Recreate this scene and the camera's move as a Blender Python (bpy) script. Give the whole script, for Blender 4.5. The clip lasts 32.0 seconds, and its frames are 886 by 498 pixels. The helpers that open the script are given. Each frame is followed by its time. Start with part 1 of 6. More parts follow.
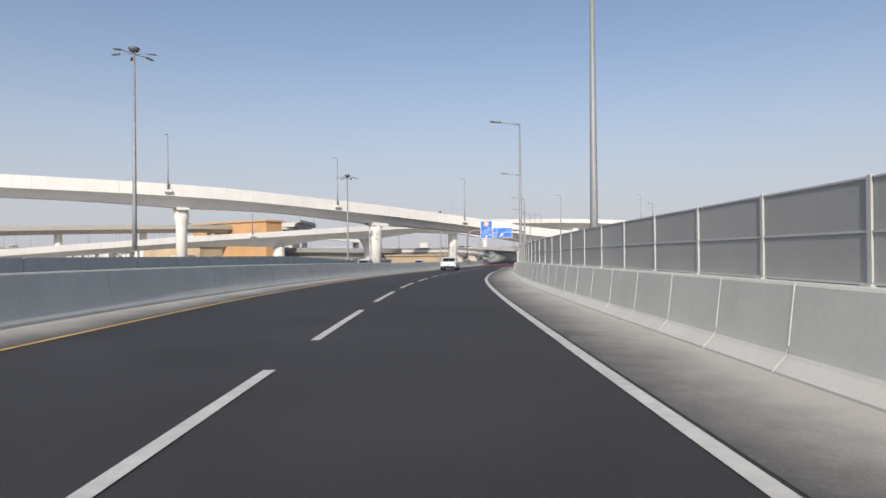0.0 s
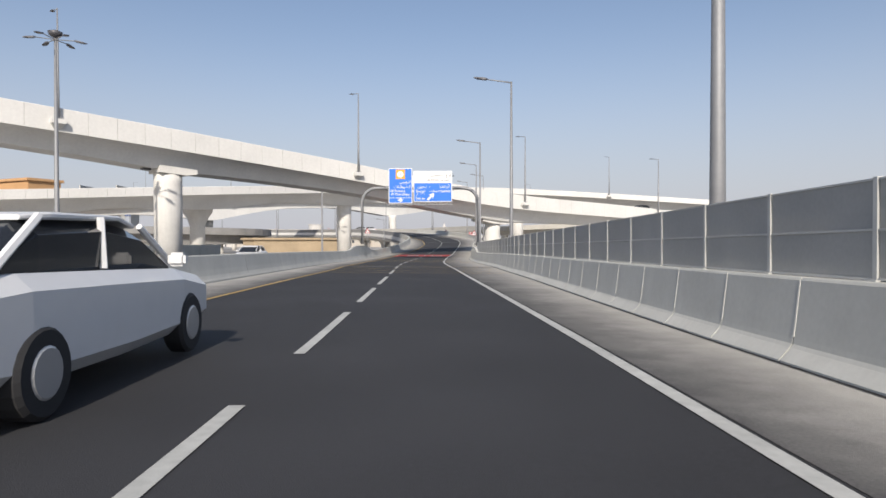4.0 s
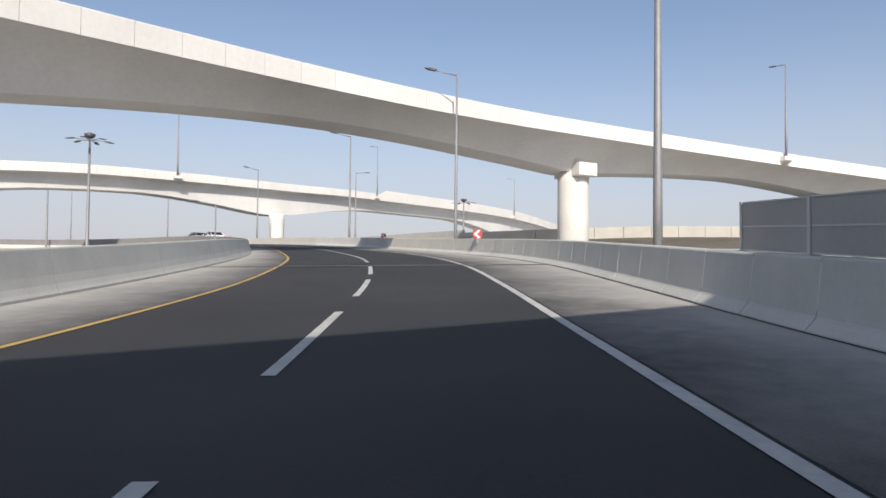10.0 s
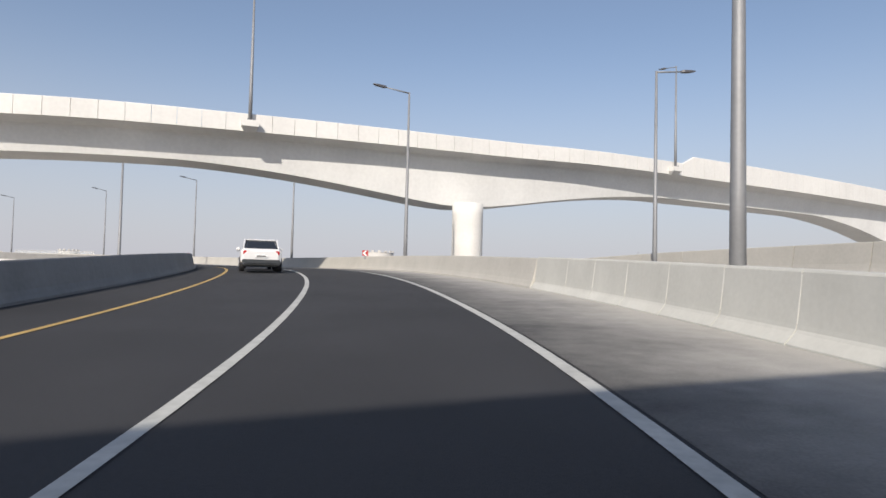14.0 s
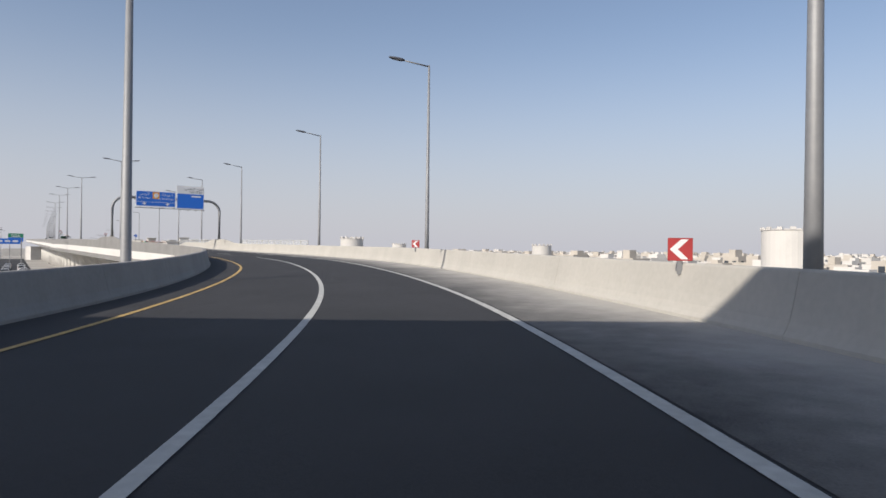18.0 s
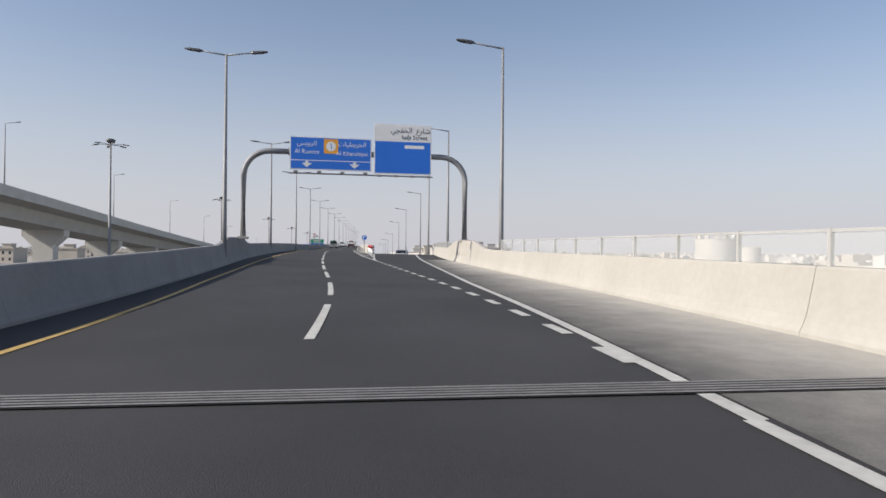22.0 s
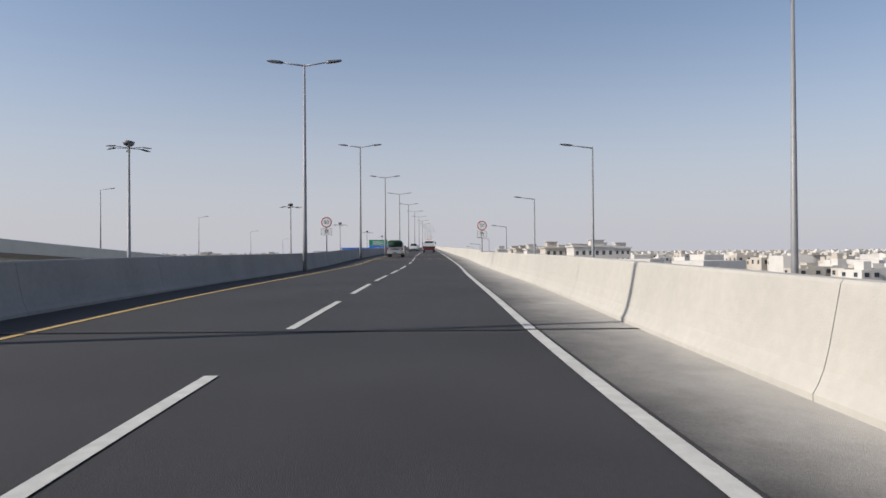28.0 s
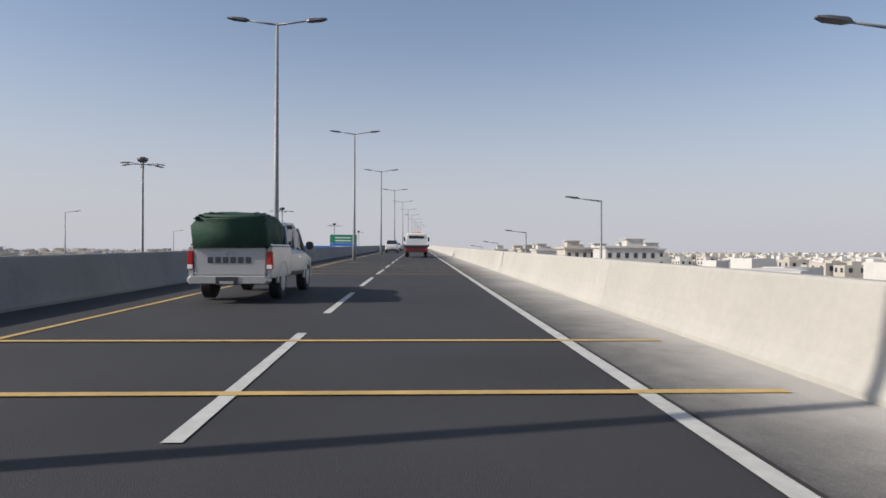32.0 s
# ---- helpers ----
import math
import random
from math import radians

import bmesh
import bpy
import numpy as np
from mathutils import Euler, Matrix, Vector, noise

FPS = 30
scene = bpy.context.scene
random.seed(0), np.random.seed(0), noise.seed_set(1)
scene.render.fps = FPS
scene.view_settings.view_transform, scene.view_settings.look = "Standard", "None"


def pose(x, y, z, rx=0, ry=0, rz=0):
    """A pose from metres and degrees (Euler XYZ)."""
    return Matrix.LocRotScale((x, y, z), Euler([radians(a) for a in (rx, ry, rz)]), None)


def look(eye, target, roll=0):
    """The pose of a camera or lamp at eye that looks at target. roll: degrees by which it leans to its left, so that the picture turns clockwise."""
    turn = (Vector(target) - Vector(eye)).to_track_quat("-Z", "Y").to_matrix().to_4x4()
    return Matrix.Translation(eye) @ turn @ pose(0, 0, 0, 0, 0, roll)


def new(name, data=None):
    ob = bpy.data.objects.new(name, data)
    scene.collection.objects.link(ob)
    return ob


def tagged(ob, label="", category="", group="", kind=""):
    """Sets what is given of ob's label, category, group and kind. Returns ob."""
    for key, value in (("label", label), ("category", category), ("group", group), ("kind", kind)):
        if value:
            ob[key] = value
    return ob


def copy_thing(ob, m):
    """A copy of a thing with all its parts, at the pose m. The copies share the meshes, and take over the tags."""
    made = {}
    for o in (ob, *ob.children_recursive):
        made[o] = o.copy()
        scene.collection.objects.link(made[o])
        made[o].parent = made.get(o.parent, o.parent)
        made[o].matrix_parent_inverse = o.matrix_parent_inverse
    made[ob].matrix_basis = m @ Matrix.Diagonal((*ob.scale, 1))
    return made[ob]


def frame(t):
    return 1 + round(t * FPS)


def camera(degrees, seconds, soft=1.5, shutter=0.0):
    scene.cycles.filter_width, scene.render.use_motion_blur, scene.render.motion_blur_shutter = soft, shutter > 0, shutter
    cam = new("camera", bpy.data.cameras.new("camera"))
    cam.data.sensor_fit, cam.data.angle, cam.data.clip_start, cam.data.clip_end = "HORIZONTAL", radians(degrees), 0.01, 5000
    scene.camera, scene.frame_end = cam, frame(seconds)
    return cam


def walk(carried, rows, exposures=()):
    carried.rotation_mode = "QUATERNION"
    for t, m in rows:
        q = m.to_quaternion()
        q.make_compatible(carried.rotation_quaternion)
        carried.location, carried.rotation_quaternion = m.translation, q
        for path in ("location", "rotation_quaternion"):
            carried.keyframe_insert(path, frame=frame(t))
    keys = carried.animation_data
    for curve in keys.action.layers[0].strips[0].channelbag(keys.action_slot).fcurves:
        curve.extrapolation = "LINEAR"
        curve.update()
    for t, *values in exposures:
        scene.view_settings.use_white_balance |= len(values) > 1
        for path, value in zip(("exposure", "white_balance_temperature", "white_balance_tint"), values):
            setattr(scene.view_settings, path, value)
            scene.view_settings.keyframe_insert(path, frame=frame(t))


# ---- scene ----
# ---- camera and its drive: t, x, y, z, yaw, pitch, roll ----
DRIVE = [
    (0.0, 0.00, 0.00, -0.00, 0.00, 0.56, 0.43), (0.5, -0.15, 8.35, 0.03, -1.39, -0.26, 0.39), (1.0, -0.13, 16.69, 0.01, -2.52, -0.63, 0.25),
    (1.5, 0.09, 25.03, -0.03, -3.88, -0.51, 0.08), (2.0, 0.52, 33.35, -0.09, -5.12, -0.62, -0.10), (2.5, 1.06, 41.65, -0.17, -6.18, -0.46, -0.10),
    (3.0, 1.78, 49.92, -0.26, -7.26, -0.71, -0.03), (3.5, 2.64, 58.18, -0.36, -8.06, -0.73, 0.03), (4.0, 3.59, 66.43, -0.47, -8.51, -0.72, 0.11),
    (4.5, 4.60, 74.71, -0.56, -8.80, -0.54, 0.26), (5.0, 5.52, 83.03, -0.65, -9.36, -0.87, 0.41), (5.5, 6.73, 91.33, -0.72, -9.79, -1.15, 0.99),
    (6.0, 7.76, 99.58, -0.82, -9.52, -1.39, 0.82), (6.5, 8.78, 107.81, -0.93, -9.53, -1.84, 0.23), (7.0, 9.70, 115.88, -1.06, -9.51, -1.23, 0.59),
    (7.5, 10.73, 123.74, -1.16, -10.09, -1.64, 1.10), (8.0, 12.02, 131.39, -1.25, -11.13, -1.24, 1.18), (8.5, 13.18, 139.05, -1.27, -11.89, -0.35, 0.98),
    (9.0, 14.67, 146.61, -1.21, -12.76, 0.58, 0.36), (9.5, 16.11, 154.17, -1.10, -13.81, 1.19, -0.36), (10.0, 17.72, 161.75, -0.84, -14.65, 1.74, -0.59),
    (10.5, 19.30, 169.27, -0.45, -14.43, 2.61, -0.72), (11.0, 20.93, 176.68, -0.03, -12.63, 3.23, -1.17), (11.5, 22.12, 184.02, 0.42, -10.34, 3.86, -1.31),
    (12.0, 22.94, 191.28, 0.78, -6.73, 3.45, -1.02), (12.5, 23.26, 198.55, 1.12, -2.36, 3.04, -0.92), (13.0, 23.15, 205.72, 1.42, 0.88, 2.67, -1.30),
    (13.5, 22.73, 212.73, 1.74, 3.83, 2.69, -1.52), (14.0, 21.93, 219.60, 2.10, 6.98, 2.35, -1.33), (14.5, 20.68, 226.36, 2.44, 10.96, 1.97, -1.26),
    (15.0, 18.98, 233.10, 2.74, 14.42, 2.02, -0.68), (15.5, 16.86, 239.76, 3.01, 17.85, 1.72, -0.49), (16.0, 14.34, 246.29, 3.23, 21.43, 1.31, -0.57),
    (16.5, 11.42, 252.66, 3.40, 24.97, 0.68, -0.97), (17.0, 8.12, 258.82, 3.50, 27.97, 0.13, -0.96), (17.5, 4.48, 264.67, 3.56, 31.60, -0.03, -0.58),
    (18.0, 0.43, 270.14, 3.60, 35.20, 0.25, -0.74), (18.5, -3.92, 275.38, 3.64, 38.63, 0.12, -1.09), (19.0, -8.47, 280.39, 3.69, 41.98, 0.31, -0.99),
    (19.5, -13.36, 285.08, 3.75, 45.12, 0.34, -1.19), (20.0, -18.52, 289.47, 3.86, 48.04, 0.57, -1.23), (20.5, -23.90, 293.60, 3.97, 51.10, 0.36, -1.22),
    (21.0, -29.50, 297.39, 4.06, 54.27, 0.20, -1.24), (21.5, -35.16, 300.98, 4.13, 57.94, 0.39, -1.06), (22.0, -41.08, 304.01, 4.20, 61.49, 0.26, -0.62),
    (22.5, -47.26, 306.67, 4.31, 65.12, 0.81, -0.80), (23.0, -53.57, 309.13, 4.40, 68.16, 0.42, -0.44), (23.5, -60.08, 311.33, 4.48, 69.38, 0.32, -0.13),
    (24.0, -66.61, 313.51, 4.57, 70.02, 0.51, 0.04), (24.5, -73.13, 315.64, 4.70, 70.13, 0.66, 0.09), (25.0, -79.65, 317.73, 4.81, 69.81, 0.43, 0.00),
    (25.5, -86.10, 319.99, 4.91, 69.33, 0.43, 0.29), (26.0, -92.56, 322.21, 5.00, 68.90, 0.36, 0.16), (26.5, -99.03, 324.48, 5.08, 68.55, 0.36, 0.12),
    (27.0, -105.52, 326.80, 5.16, 68.28, 0.35, 0.14), (27.5, -112.05, 329.16, 5.23, 68.07, 0.60, 0.24), (28.0, -118.66, 331.54, 5.29, 67.85, 0.27, 0.28),
    (28.5, -125.24, 334.09, 5.38, 67.77, 0.43, -0.09), (29.0, -131.84, 336.53, 5.46, 67.40, 0.32, -0.07), (29.5, -138.38, 339.00, 5.48, 67.20, 0.34, -0.06),
    (30.0, -144.88, 341.50, 5.49, 67.07, 0.50, -0.20), (30.5, -151.32, 344.11, 5.52, 66.93, 0.35, -0.26), (31.0, -157.78, 346.65, 5.57, 66.88, 0.48, -0.22),
    (31.5, -164.22, 349.04, 5.68, 66.92, 0.10, -0.09), (32.0, -170.54, 351.42, 5.82, 66.79, 0.15, -0.33),
]
cam = camera(69.5, 32.0, soft=1.6)
walk(cam, [(r[0], pose(r[1], r[2], r[3], 90 + r[5], r[6], r[4])) for r in DRIVE],
     exposures=[(0.0, 0.0, 6600, 11), (8.0, 0.0, 6600, 11), (10.0, 0.12, 6600, 11), (12.0, 0.03, 6600, 11), (20.0, 0.03, 6600, 11),
                (22.5, 0.14, 6750, 11), (24.5, 0.16, 7100, 11), (25.5, 0.12, 7050, 11), (28.0, 0.0, 6600, 11), (32.0, 0.0, 6600, 11)])

# ---- sky and sun ----
SUN_EL, SUN_AZ = radians(32.5), radians(9)
SUN_DIR = Vector((-math.sin(SUN_AZ) * math.cos(SUN_EL), -math.cos(SUN_AZ) * math.cos(SUN_EL), math.sin(SUN_EL)))
world = bpy.data.worlds.new("sky")
scene.world = world
world.use_nodes = True
wn = world.node_tree.nodes
sky = wn.new("ShaderNodeTexSky")
sky.sky_type, sky.sun_disc = "NISHITA", False
sky.sun_elevation, sky.sun_rotation = SUN_EL, math.pi + SUN_AZ
sky.air_density, sky.dust_density, sky.ozone_density, sky.altitude = 1.0, 1.2, 2.5, 0
world.node_tree.links.new(sky.outputs[0], wn["Background"].inputs[0])
wn["Background"].inputs[1].default_value = 0.125
# dusty haze that thickens towards the horizon, the same all round
haze = wn.new("ShaderNodeBackground")
haze.inputs[0].default_value, haze.inputs[1].default_value = (0.545, 0.555, 0.62, 1), 1.0
way_up = wn.new("ShaderNodeTexCoord")
split = wn.new("ShaderNodeSeparateXYZ")
amount = wn.new("ShaderNodeMapRange")
amount.interpolation_type = "SMOOTHERSTEP"
for slot, value in ((1, -0.08), (2, 0.42), (3, 0.95), (4, 0.12)):
    amount.inputs[slot].default_value = value
mixed = wn.new("ShaderNodeMixShader")
wk = world.node_tree.links.new
wk(way_up.outputs["Generated"], split.inputs[0])
wk(split.outputs["Z"], amount.inputs[0])
wk(amount.outputs[0], mixed.inputs[0])
wk(wn["Background"].outputs[0], mixed.inputs[1])
wk(haze.outputs[0], mixed.inputs[2])
wk(mixed.outputs[0], wn["World Output"].inputs[0])
sun_data = bpy.data.lights.new("sun", "SUN")
sun_data.energy, sun_data.angle, sun_data.color = 4.6, radians(0.6), (1.0, 0.93, 0.83)
sun = new("sun", sun_data)
sun.matrix_world = look(SUN_DIR * 300, (0, 0, 0))


# ---- materials ----
def material(name, color, rough=0.6, metal=0.0, grain=0.12, scale=6.0, stain=0.15, stain_scale=0.35, bump=0.15,
             bump_scale=60.0, streak=0.0, per_piece=0.0, tint=None, spec=0.5):
    m = bpy.data.materials.new(name)
    m.use_nodes = True
    nt = m.node_tree
    n, k = nt.nodes, nt.links.new
    b = n["Principled BSDF"]
    b.inputs["Roughness"].default_value, b.inputs["Metallic"].default_value = rough, metal
    b.inputs["Specular IOR Level"].default_value = spec
    geo = n.new("ShaderNodeNewGeometry")
    fine, broad = n.new("ShaderNodeTexNoise"), n.new("ShaderNodeTexNoise")
    fine.inputs["Scale"].default_value, fine.inputs["Detail"].default_value = scale, 6
    broad.inputs["Scale"].default_value, broad.inputs["Detail"].default_value = stain_scale, 5
    k(geo.outputs["Position"], fine.inputs["Vector"])
    k(geo.outputs["Position"], broad.inputs["Vector"])
    dark = tuple(c * (1 - grain - stain) for c in color)
    light = tuple(min(1, c * (1 + (grain + stain) * 0.6)) for c in color)
    if tint:
        dark = tuple(a * 0.5 + t * 0.5 for a, t in zip(dark, tint))
    mix = n.new("ShaderNodeMath")
    mix.operation = "MULTIPLY_ADD"
    total = grain + stain + 1e-6
    mix.inputs[1].default_value = grain / total
    sc = n.new("ShaderNodeMath")
    sc.operation = "MULTIPLY"
    sc.inputs[1].default_value = stain / total
    k(broad.outputs[0], sc.inputs[0])
    k(fine.outputs[0], mix.inputs[0])
    k(sc.outputs[0], mix.inputs[2])
    last = mix.outputs[0]
    if streak:
        mp = n.new("ShaderNodeMapping")
        mp.inputs["Scale"].default_value = (2.2, 2.2, 0.12)
        st = n.new("ShaderNodeTexNoise")
        st.inputs["Scale"].default_value, st.inputs["Detail"].default_value = 1.6, 4
        k(geo.outputs["Position"], mp.inputs["Vector"])
        k(mp.outputs[0], st.inputs["Vector"])
        s2 = n.new("ShaderNodeMath")
        s2.operation = "MULTIPLY_ADD"
        s2.inputs[1].default_value = streak
        k(st.outputs[0], s2.inputs[0])
        k(last, s2.inputs[2])
        s3 = n.new("ShaderNodeMath")
        s3.operation = "SUBTRACT"
        s3.inputs[1].default_value = streak * 0.5
        k(s2.outputs[0], s3.inputs[0])
        last = s3.outputs[0]
    if per_piece:
        oi = n.new("ShaderNodeObjectInfo")
        s4 = n.new("ShaderNodeMath")
        s4.operation = "MULTIPLY_ADD"
        s4.inputs[1].default_value = per_piece
        k(oi.outputs["Random"], s4.inputs[0])
        k(last, s4.inputs[2])
        last = s4.outputs[0]
    ramp = n.new("ShaderNodeValToRGB")
    ramp.color_ramp.elements[0].position, ramp.color_ramp.elements[1].position = 0.25, 0.75
    ramp.color_ramp.elements[0].color, ramp.color_ramp.elements[1].color = (*dark, 1), (*light, 1)
    k(last, ramp.inputs[0])
    k(ramp.outputs[0], b.inputs["Base Color"])
    if bump:
        bt = n.new("ShaderNodeTexNoise")
        bt.inputs["Scale"].default_value, bt.inputs["Detail"].default_value = bump_scale, 3
        k(geo.outputs["Position"], bt.inputs["Vector"])
        bp = n.new("ShaderNodeBump")
        bp.inputs["Strength"].default_value, bp.inputs["Distance"].default_value = bump, 0.02
        k(bt.outputs[0], bp.inputs["Height"])
        k(bp.outputs[0], b.inputs["Normal"])
    return m


M_ASPHALT = material("asphalt", (0.032, 0.032, 0.035), 0.85, grain=0.25, scale=40, stain=0.32, stain_scale=0.4, bump=0.4, bump_scale=120)
M_LINE = material("white road paint", (0.50, 0.50, 0.47), 0.7, grain=0.15, scale=9, stain=0.15, stain_scale=1.5)
M_YELLOW = material("yellow road paint", (0.52, 0.35, 0.12), 0.7, grain=0.15, scale=9, stain=0.2, stain_scale=1.5)
M_RED_ROAD = material("red road surfacing", (0.40, 0.06, 0.055), 0.8, grain=0.15, scale=30, stain=0.2, stain_scale=1.0, bump=0.3)
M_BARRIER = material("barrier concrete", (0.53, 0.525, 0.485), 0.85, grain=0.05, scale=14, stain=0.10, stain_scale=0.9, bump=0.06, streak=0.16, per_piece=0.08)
M_BARRIER_PALE = material("pale barrier concrete", (0.435, 0.418, 0.38), 0.85, grain=0.06, scale=9, stain=0.09, stain_scale=0.6, bump=0.2, streak=0.16, per_piece=0.1)
M_BRIDGE = material("painted bridge concrete", (0.70, 0.688, 0.66), 0.8, grain=0.05, scale=4, stain=0.08, stain_scale=0.25, bump=0.1, streak=0.14)
M_GIRDER = material("girder concrete", (0.72, 0.717, 0.70), 0.85, grain=0.05, scale=4, stain=0.10, stain_scale=0.25, bump=0.1, streak=0.12)
M_PIER = material("pier concrete", (0.70, 0.685, 0.65), 0.8, grain=0.05, scale=5, stain=0.12, stain_scale=0.4, bump=0.1, streak=0.25)
M_PANEL = material("grey acoustic panel", (0.385, 0.38, 0.36), 0.6, grain=0.06, scale=20, stain=0.10, stain_scale=0.9, bump=0.15, per_piece=0.1)
M_PANEL_FRAME = material("aluminium panel frame", (0.58, 0.58, 0.56), 0.5, 0.3, grain=0.06, stain=0.1)
M_STEEL = material("galvanised steel", (0.27, 0.275, 0.285), 0.6, 0.35, grain=0.06, scale=12, stain=0.1, stain_scale=1.5, bump=0.03)
M_DARK = material("dark lamp housing", (0.10, 0.10, 0.11), 0.5, 0.2, grain=0.1, stain=0.1, bump=0.02)
M_BLUE = material("blue sign face", (0.015, 0.16, 0.66), 0.45, grain=0.03, stain=0.05, bump=0.0)
M_GREEN = material("green sign face", (0.02, 0.24, 0.13), 0.45, grain=0.03, stain=0.05, bump=0.0)
M_WHITE = material("white sign face", (0.80, 0.80, 0.80), 0.45, grain=0.02, stain=0.05, bump=0.0)
M_ORANGE = material("orange route marker", (0.80, 0.36, 0.04), 0.45, grain=0.02, stain=0.05, bump=0.0)
M_RED = material("red sign face", (0.42, 0.05, 0.05), 0.45, grain=0.04, stain=0.06, bump=0.0)
M_BLACK = material("black rubber", (0.025, 0.025, 0.027), 0.8, grain=0.1, stain=0.1, bump=0.1)
M_SAND = material("sandy ground", (0.40, 0.378, 0.345), 0.95, grain=0.12, scale=3, stain=0.35, stain_scale=0.05, bump=0.3, bump_scale=10)
M_HOUSE = material("cream house plaster", (0.45, 0.415, 0.365), 0.9, grain=0.05, stain=0.12, stain_scale=0.3, per_piece=0.5, bump=0.05)
M_HOUSE_WHITE = material("white house plaster", (0.52, 0.505, 0.48), 0.9, grain=0.05, stain=0.12, stain_scale=0.3, per_piece=0.3, bump=0.05)
M_OCHRE = material("ochre facade", (0.56, 0.33, 0.16), 0.85, grain=0.06, stain=0.12, stain_scale=0.3, bump=0.05)
M_WINDOW = material("dark window glass", (0.05, 0.06, 0.075), 0.15, grain=0.1, stain=0.1, bump=0.0)
M_CARGLASS = material("tinted car glass", (0.02, 0.023, 0.028), 0.08, grain=0.05, stain=0.05, bump=0.0)
M_CARWHITE = material("white car paint", (0.72, 0.72, 0.72), 0.25, grain=0.02, stain=0.06, bump=0.0)
M_CARSILVER = material("silver car paint", (0.48, 0.48, 0.48), 0.3, 0.4, grain=0.03, stain=0.06, bump=0.0)
M_CARDARK = material("dark car paint", (0.05, 0.055, 0.06), 0.25, grain=0.03, stain=0.06, bump=0.0)
M_CARRED = material("dark red truck paint", (0.12, 0.018, 0.018), 0.4, grain=0.05, stain=0.12, bump=0.0)
M_CHROME = material("brushed chrome", (0.6, 0.6, 0.6), 0.2, 0.9, grain=0.03, stain=0.04, bump=0.0)
M_LAMPRED = material("red lamp glass", (0.45, 0.03, 0.03), 0.2, grain=0.03, stain=0.04, bump=0.0)
M_TARP = material("dark green tarpaulin", (0.014, 0.055, 0.036), 0.7, grain=0.15, scale=10, stain=0.2, stain_scale=2, bump=0.4, bump_scale=18)
M_LEAF = material("dusty foliage", (0.06, 0.085, 0.04), 0.9, grain=0.3, scale=8, stain=0.3, stain_scale=1.0, bump=0.3)

# darker copy of the barrier concrete; the shade is put into its base colour
M_SHADED_CONCRETE = material("streaked concrete darkened for shade", (0.25, 0.246, 0.24), 0.85, grain=0.08, scale=9, stain=0.16, stain_scale=0.6, bump=0.06, streak=0.14, per_piece=0.05)


def dusty(name, tar, dust):
    """Asphalt under blown sand that lies thickest where u is 1 and thins out in patches towards 0."""
    m = bpy.data.materials.new(name)
    m.use_nodes = True
    n, k = m.node_tree.nodes, m.node_tree.links.new
    b = n["Principled BSDF"]
    b.inputs["Roughness"].default_value = 0.92
    uv, sep, geo = n.new("ShaderNodeUVMap"), n.new("ShaderNodeSeparateXYZ"), n.new("ShaderNodeNewGeometry")
    k(uv.outputs[0], sep.inputs[0])
    total = sep.outputs[0]
    for scale, amount, detail in ((0.5, 0.75, 6), (3.0, 0.45, 5), (45.0, 0.35, 3)):
        t = n.new("ShaderNodeTexNoise")
        t.inputs["Scale"].default_value, t.inputs["Detail"].default_value = scale, detail
        k(geo.outputs["Position"], t.inputs["Vector"])
        a = n.new("ShaderNodeMath")
        a.operation = "MULTIPLY_ADD"
        a.inputs[1].default_value = amount
        k(t.outputs[0], a.inputs[0])
        k(total, a.inputs[2])
        total = a.outputs[0]
    ramp = n.new("ShaderNodeValToRGB")
    e = ramp.color_ramp.elements
    e[0].position, e[0].color = 0.30, (*tar, 1)
    e[1].position, e[1].color = 0.94, (*[c * 1.25 for c in dust], 1)
    mid = ramp.color_ramp.elements.new(0.56)
    mid.color = (*[0.55 * c + 0.45 * d for c, d in zip(tar, dust)], 1)
    half = n.new("ShaderNodeMath")
    half.operation = "MULTIPLY"
    half.inputs[1].default_value = 0.55
    k(total, half.inputs[0])
    k(half.outputs[0], ramp.inputs[0])
    k(ramp.outputs[0], b.inputs["Base Color"])
    bt, bp = n.new("ShaderNodeTexNoise"), n.new("ShaderNodeBump")
    bt.inputs["Scale"].default_value = 110
    bp.inputs["Strength"].default_value, bp.inputs["Distance"].default_value = 0.35, 0.02
    k(geo.outputs["Position"], bt.inputs["Vector"])
    k(bt.outputs[0], bp.inputs["Height"])
    k(bp.outputs[0], b.inputs["Normal"])
    return m


M_SHOULDER = dusty("dusty shoulder", (0.034, 0.034, 0.036), (0.325, 0.312, 0.288))

M_ACRYLIC = bpy.data.materials.new("clear acrylic panel")
M_ACRYLIC.use_nodes = True
M_ACRYLIC.node_tree.nodes["Principled BSDF"].inputs["Base Color"].default_value = (0.60, 0.62, 0.62, 1)
M_ACRYLIC.node_tree.nodes["Principled BSDF"].inputs["Roughness"].default_value = 0.15
M_ACRYLIC.node_tree.nodes["Principled BSDF"].inputs["Alpha"].default_value = 0.3


# ---- the road's line, laid along the drive ----
CAM_H = 1.2
_t = np.array([r[0] for r in DRIVE])
_xyz = np.array([r[1:4] for r in DRIVE])
_roll = np.array([r[6] for r in DRIVE])


def smooth(a, n):
    p = np.pad(a, (n, n), mode="edge")
    w = np.hanning(2 * n + 3)[1:-1]
    return np.convolve(p, w / w.sum(), "valid")


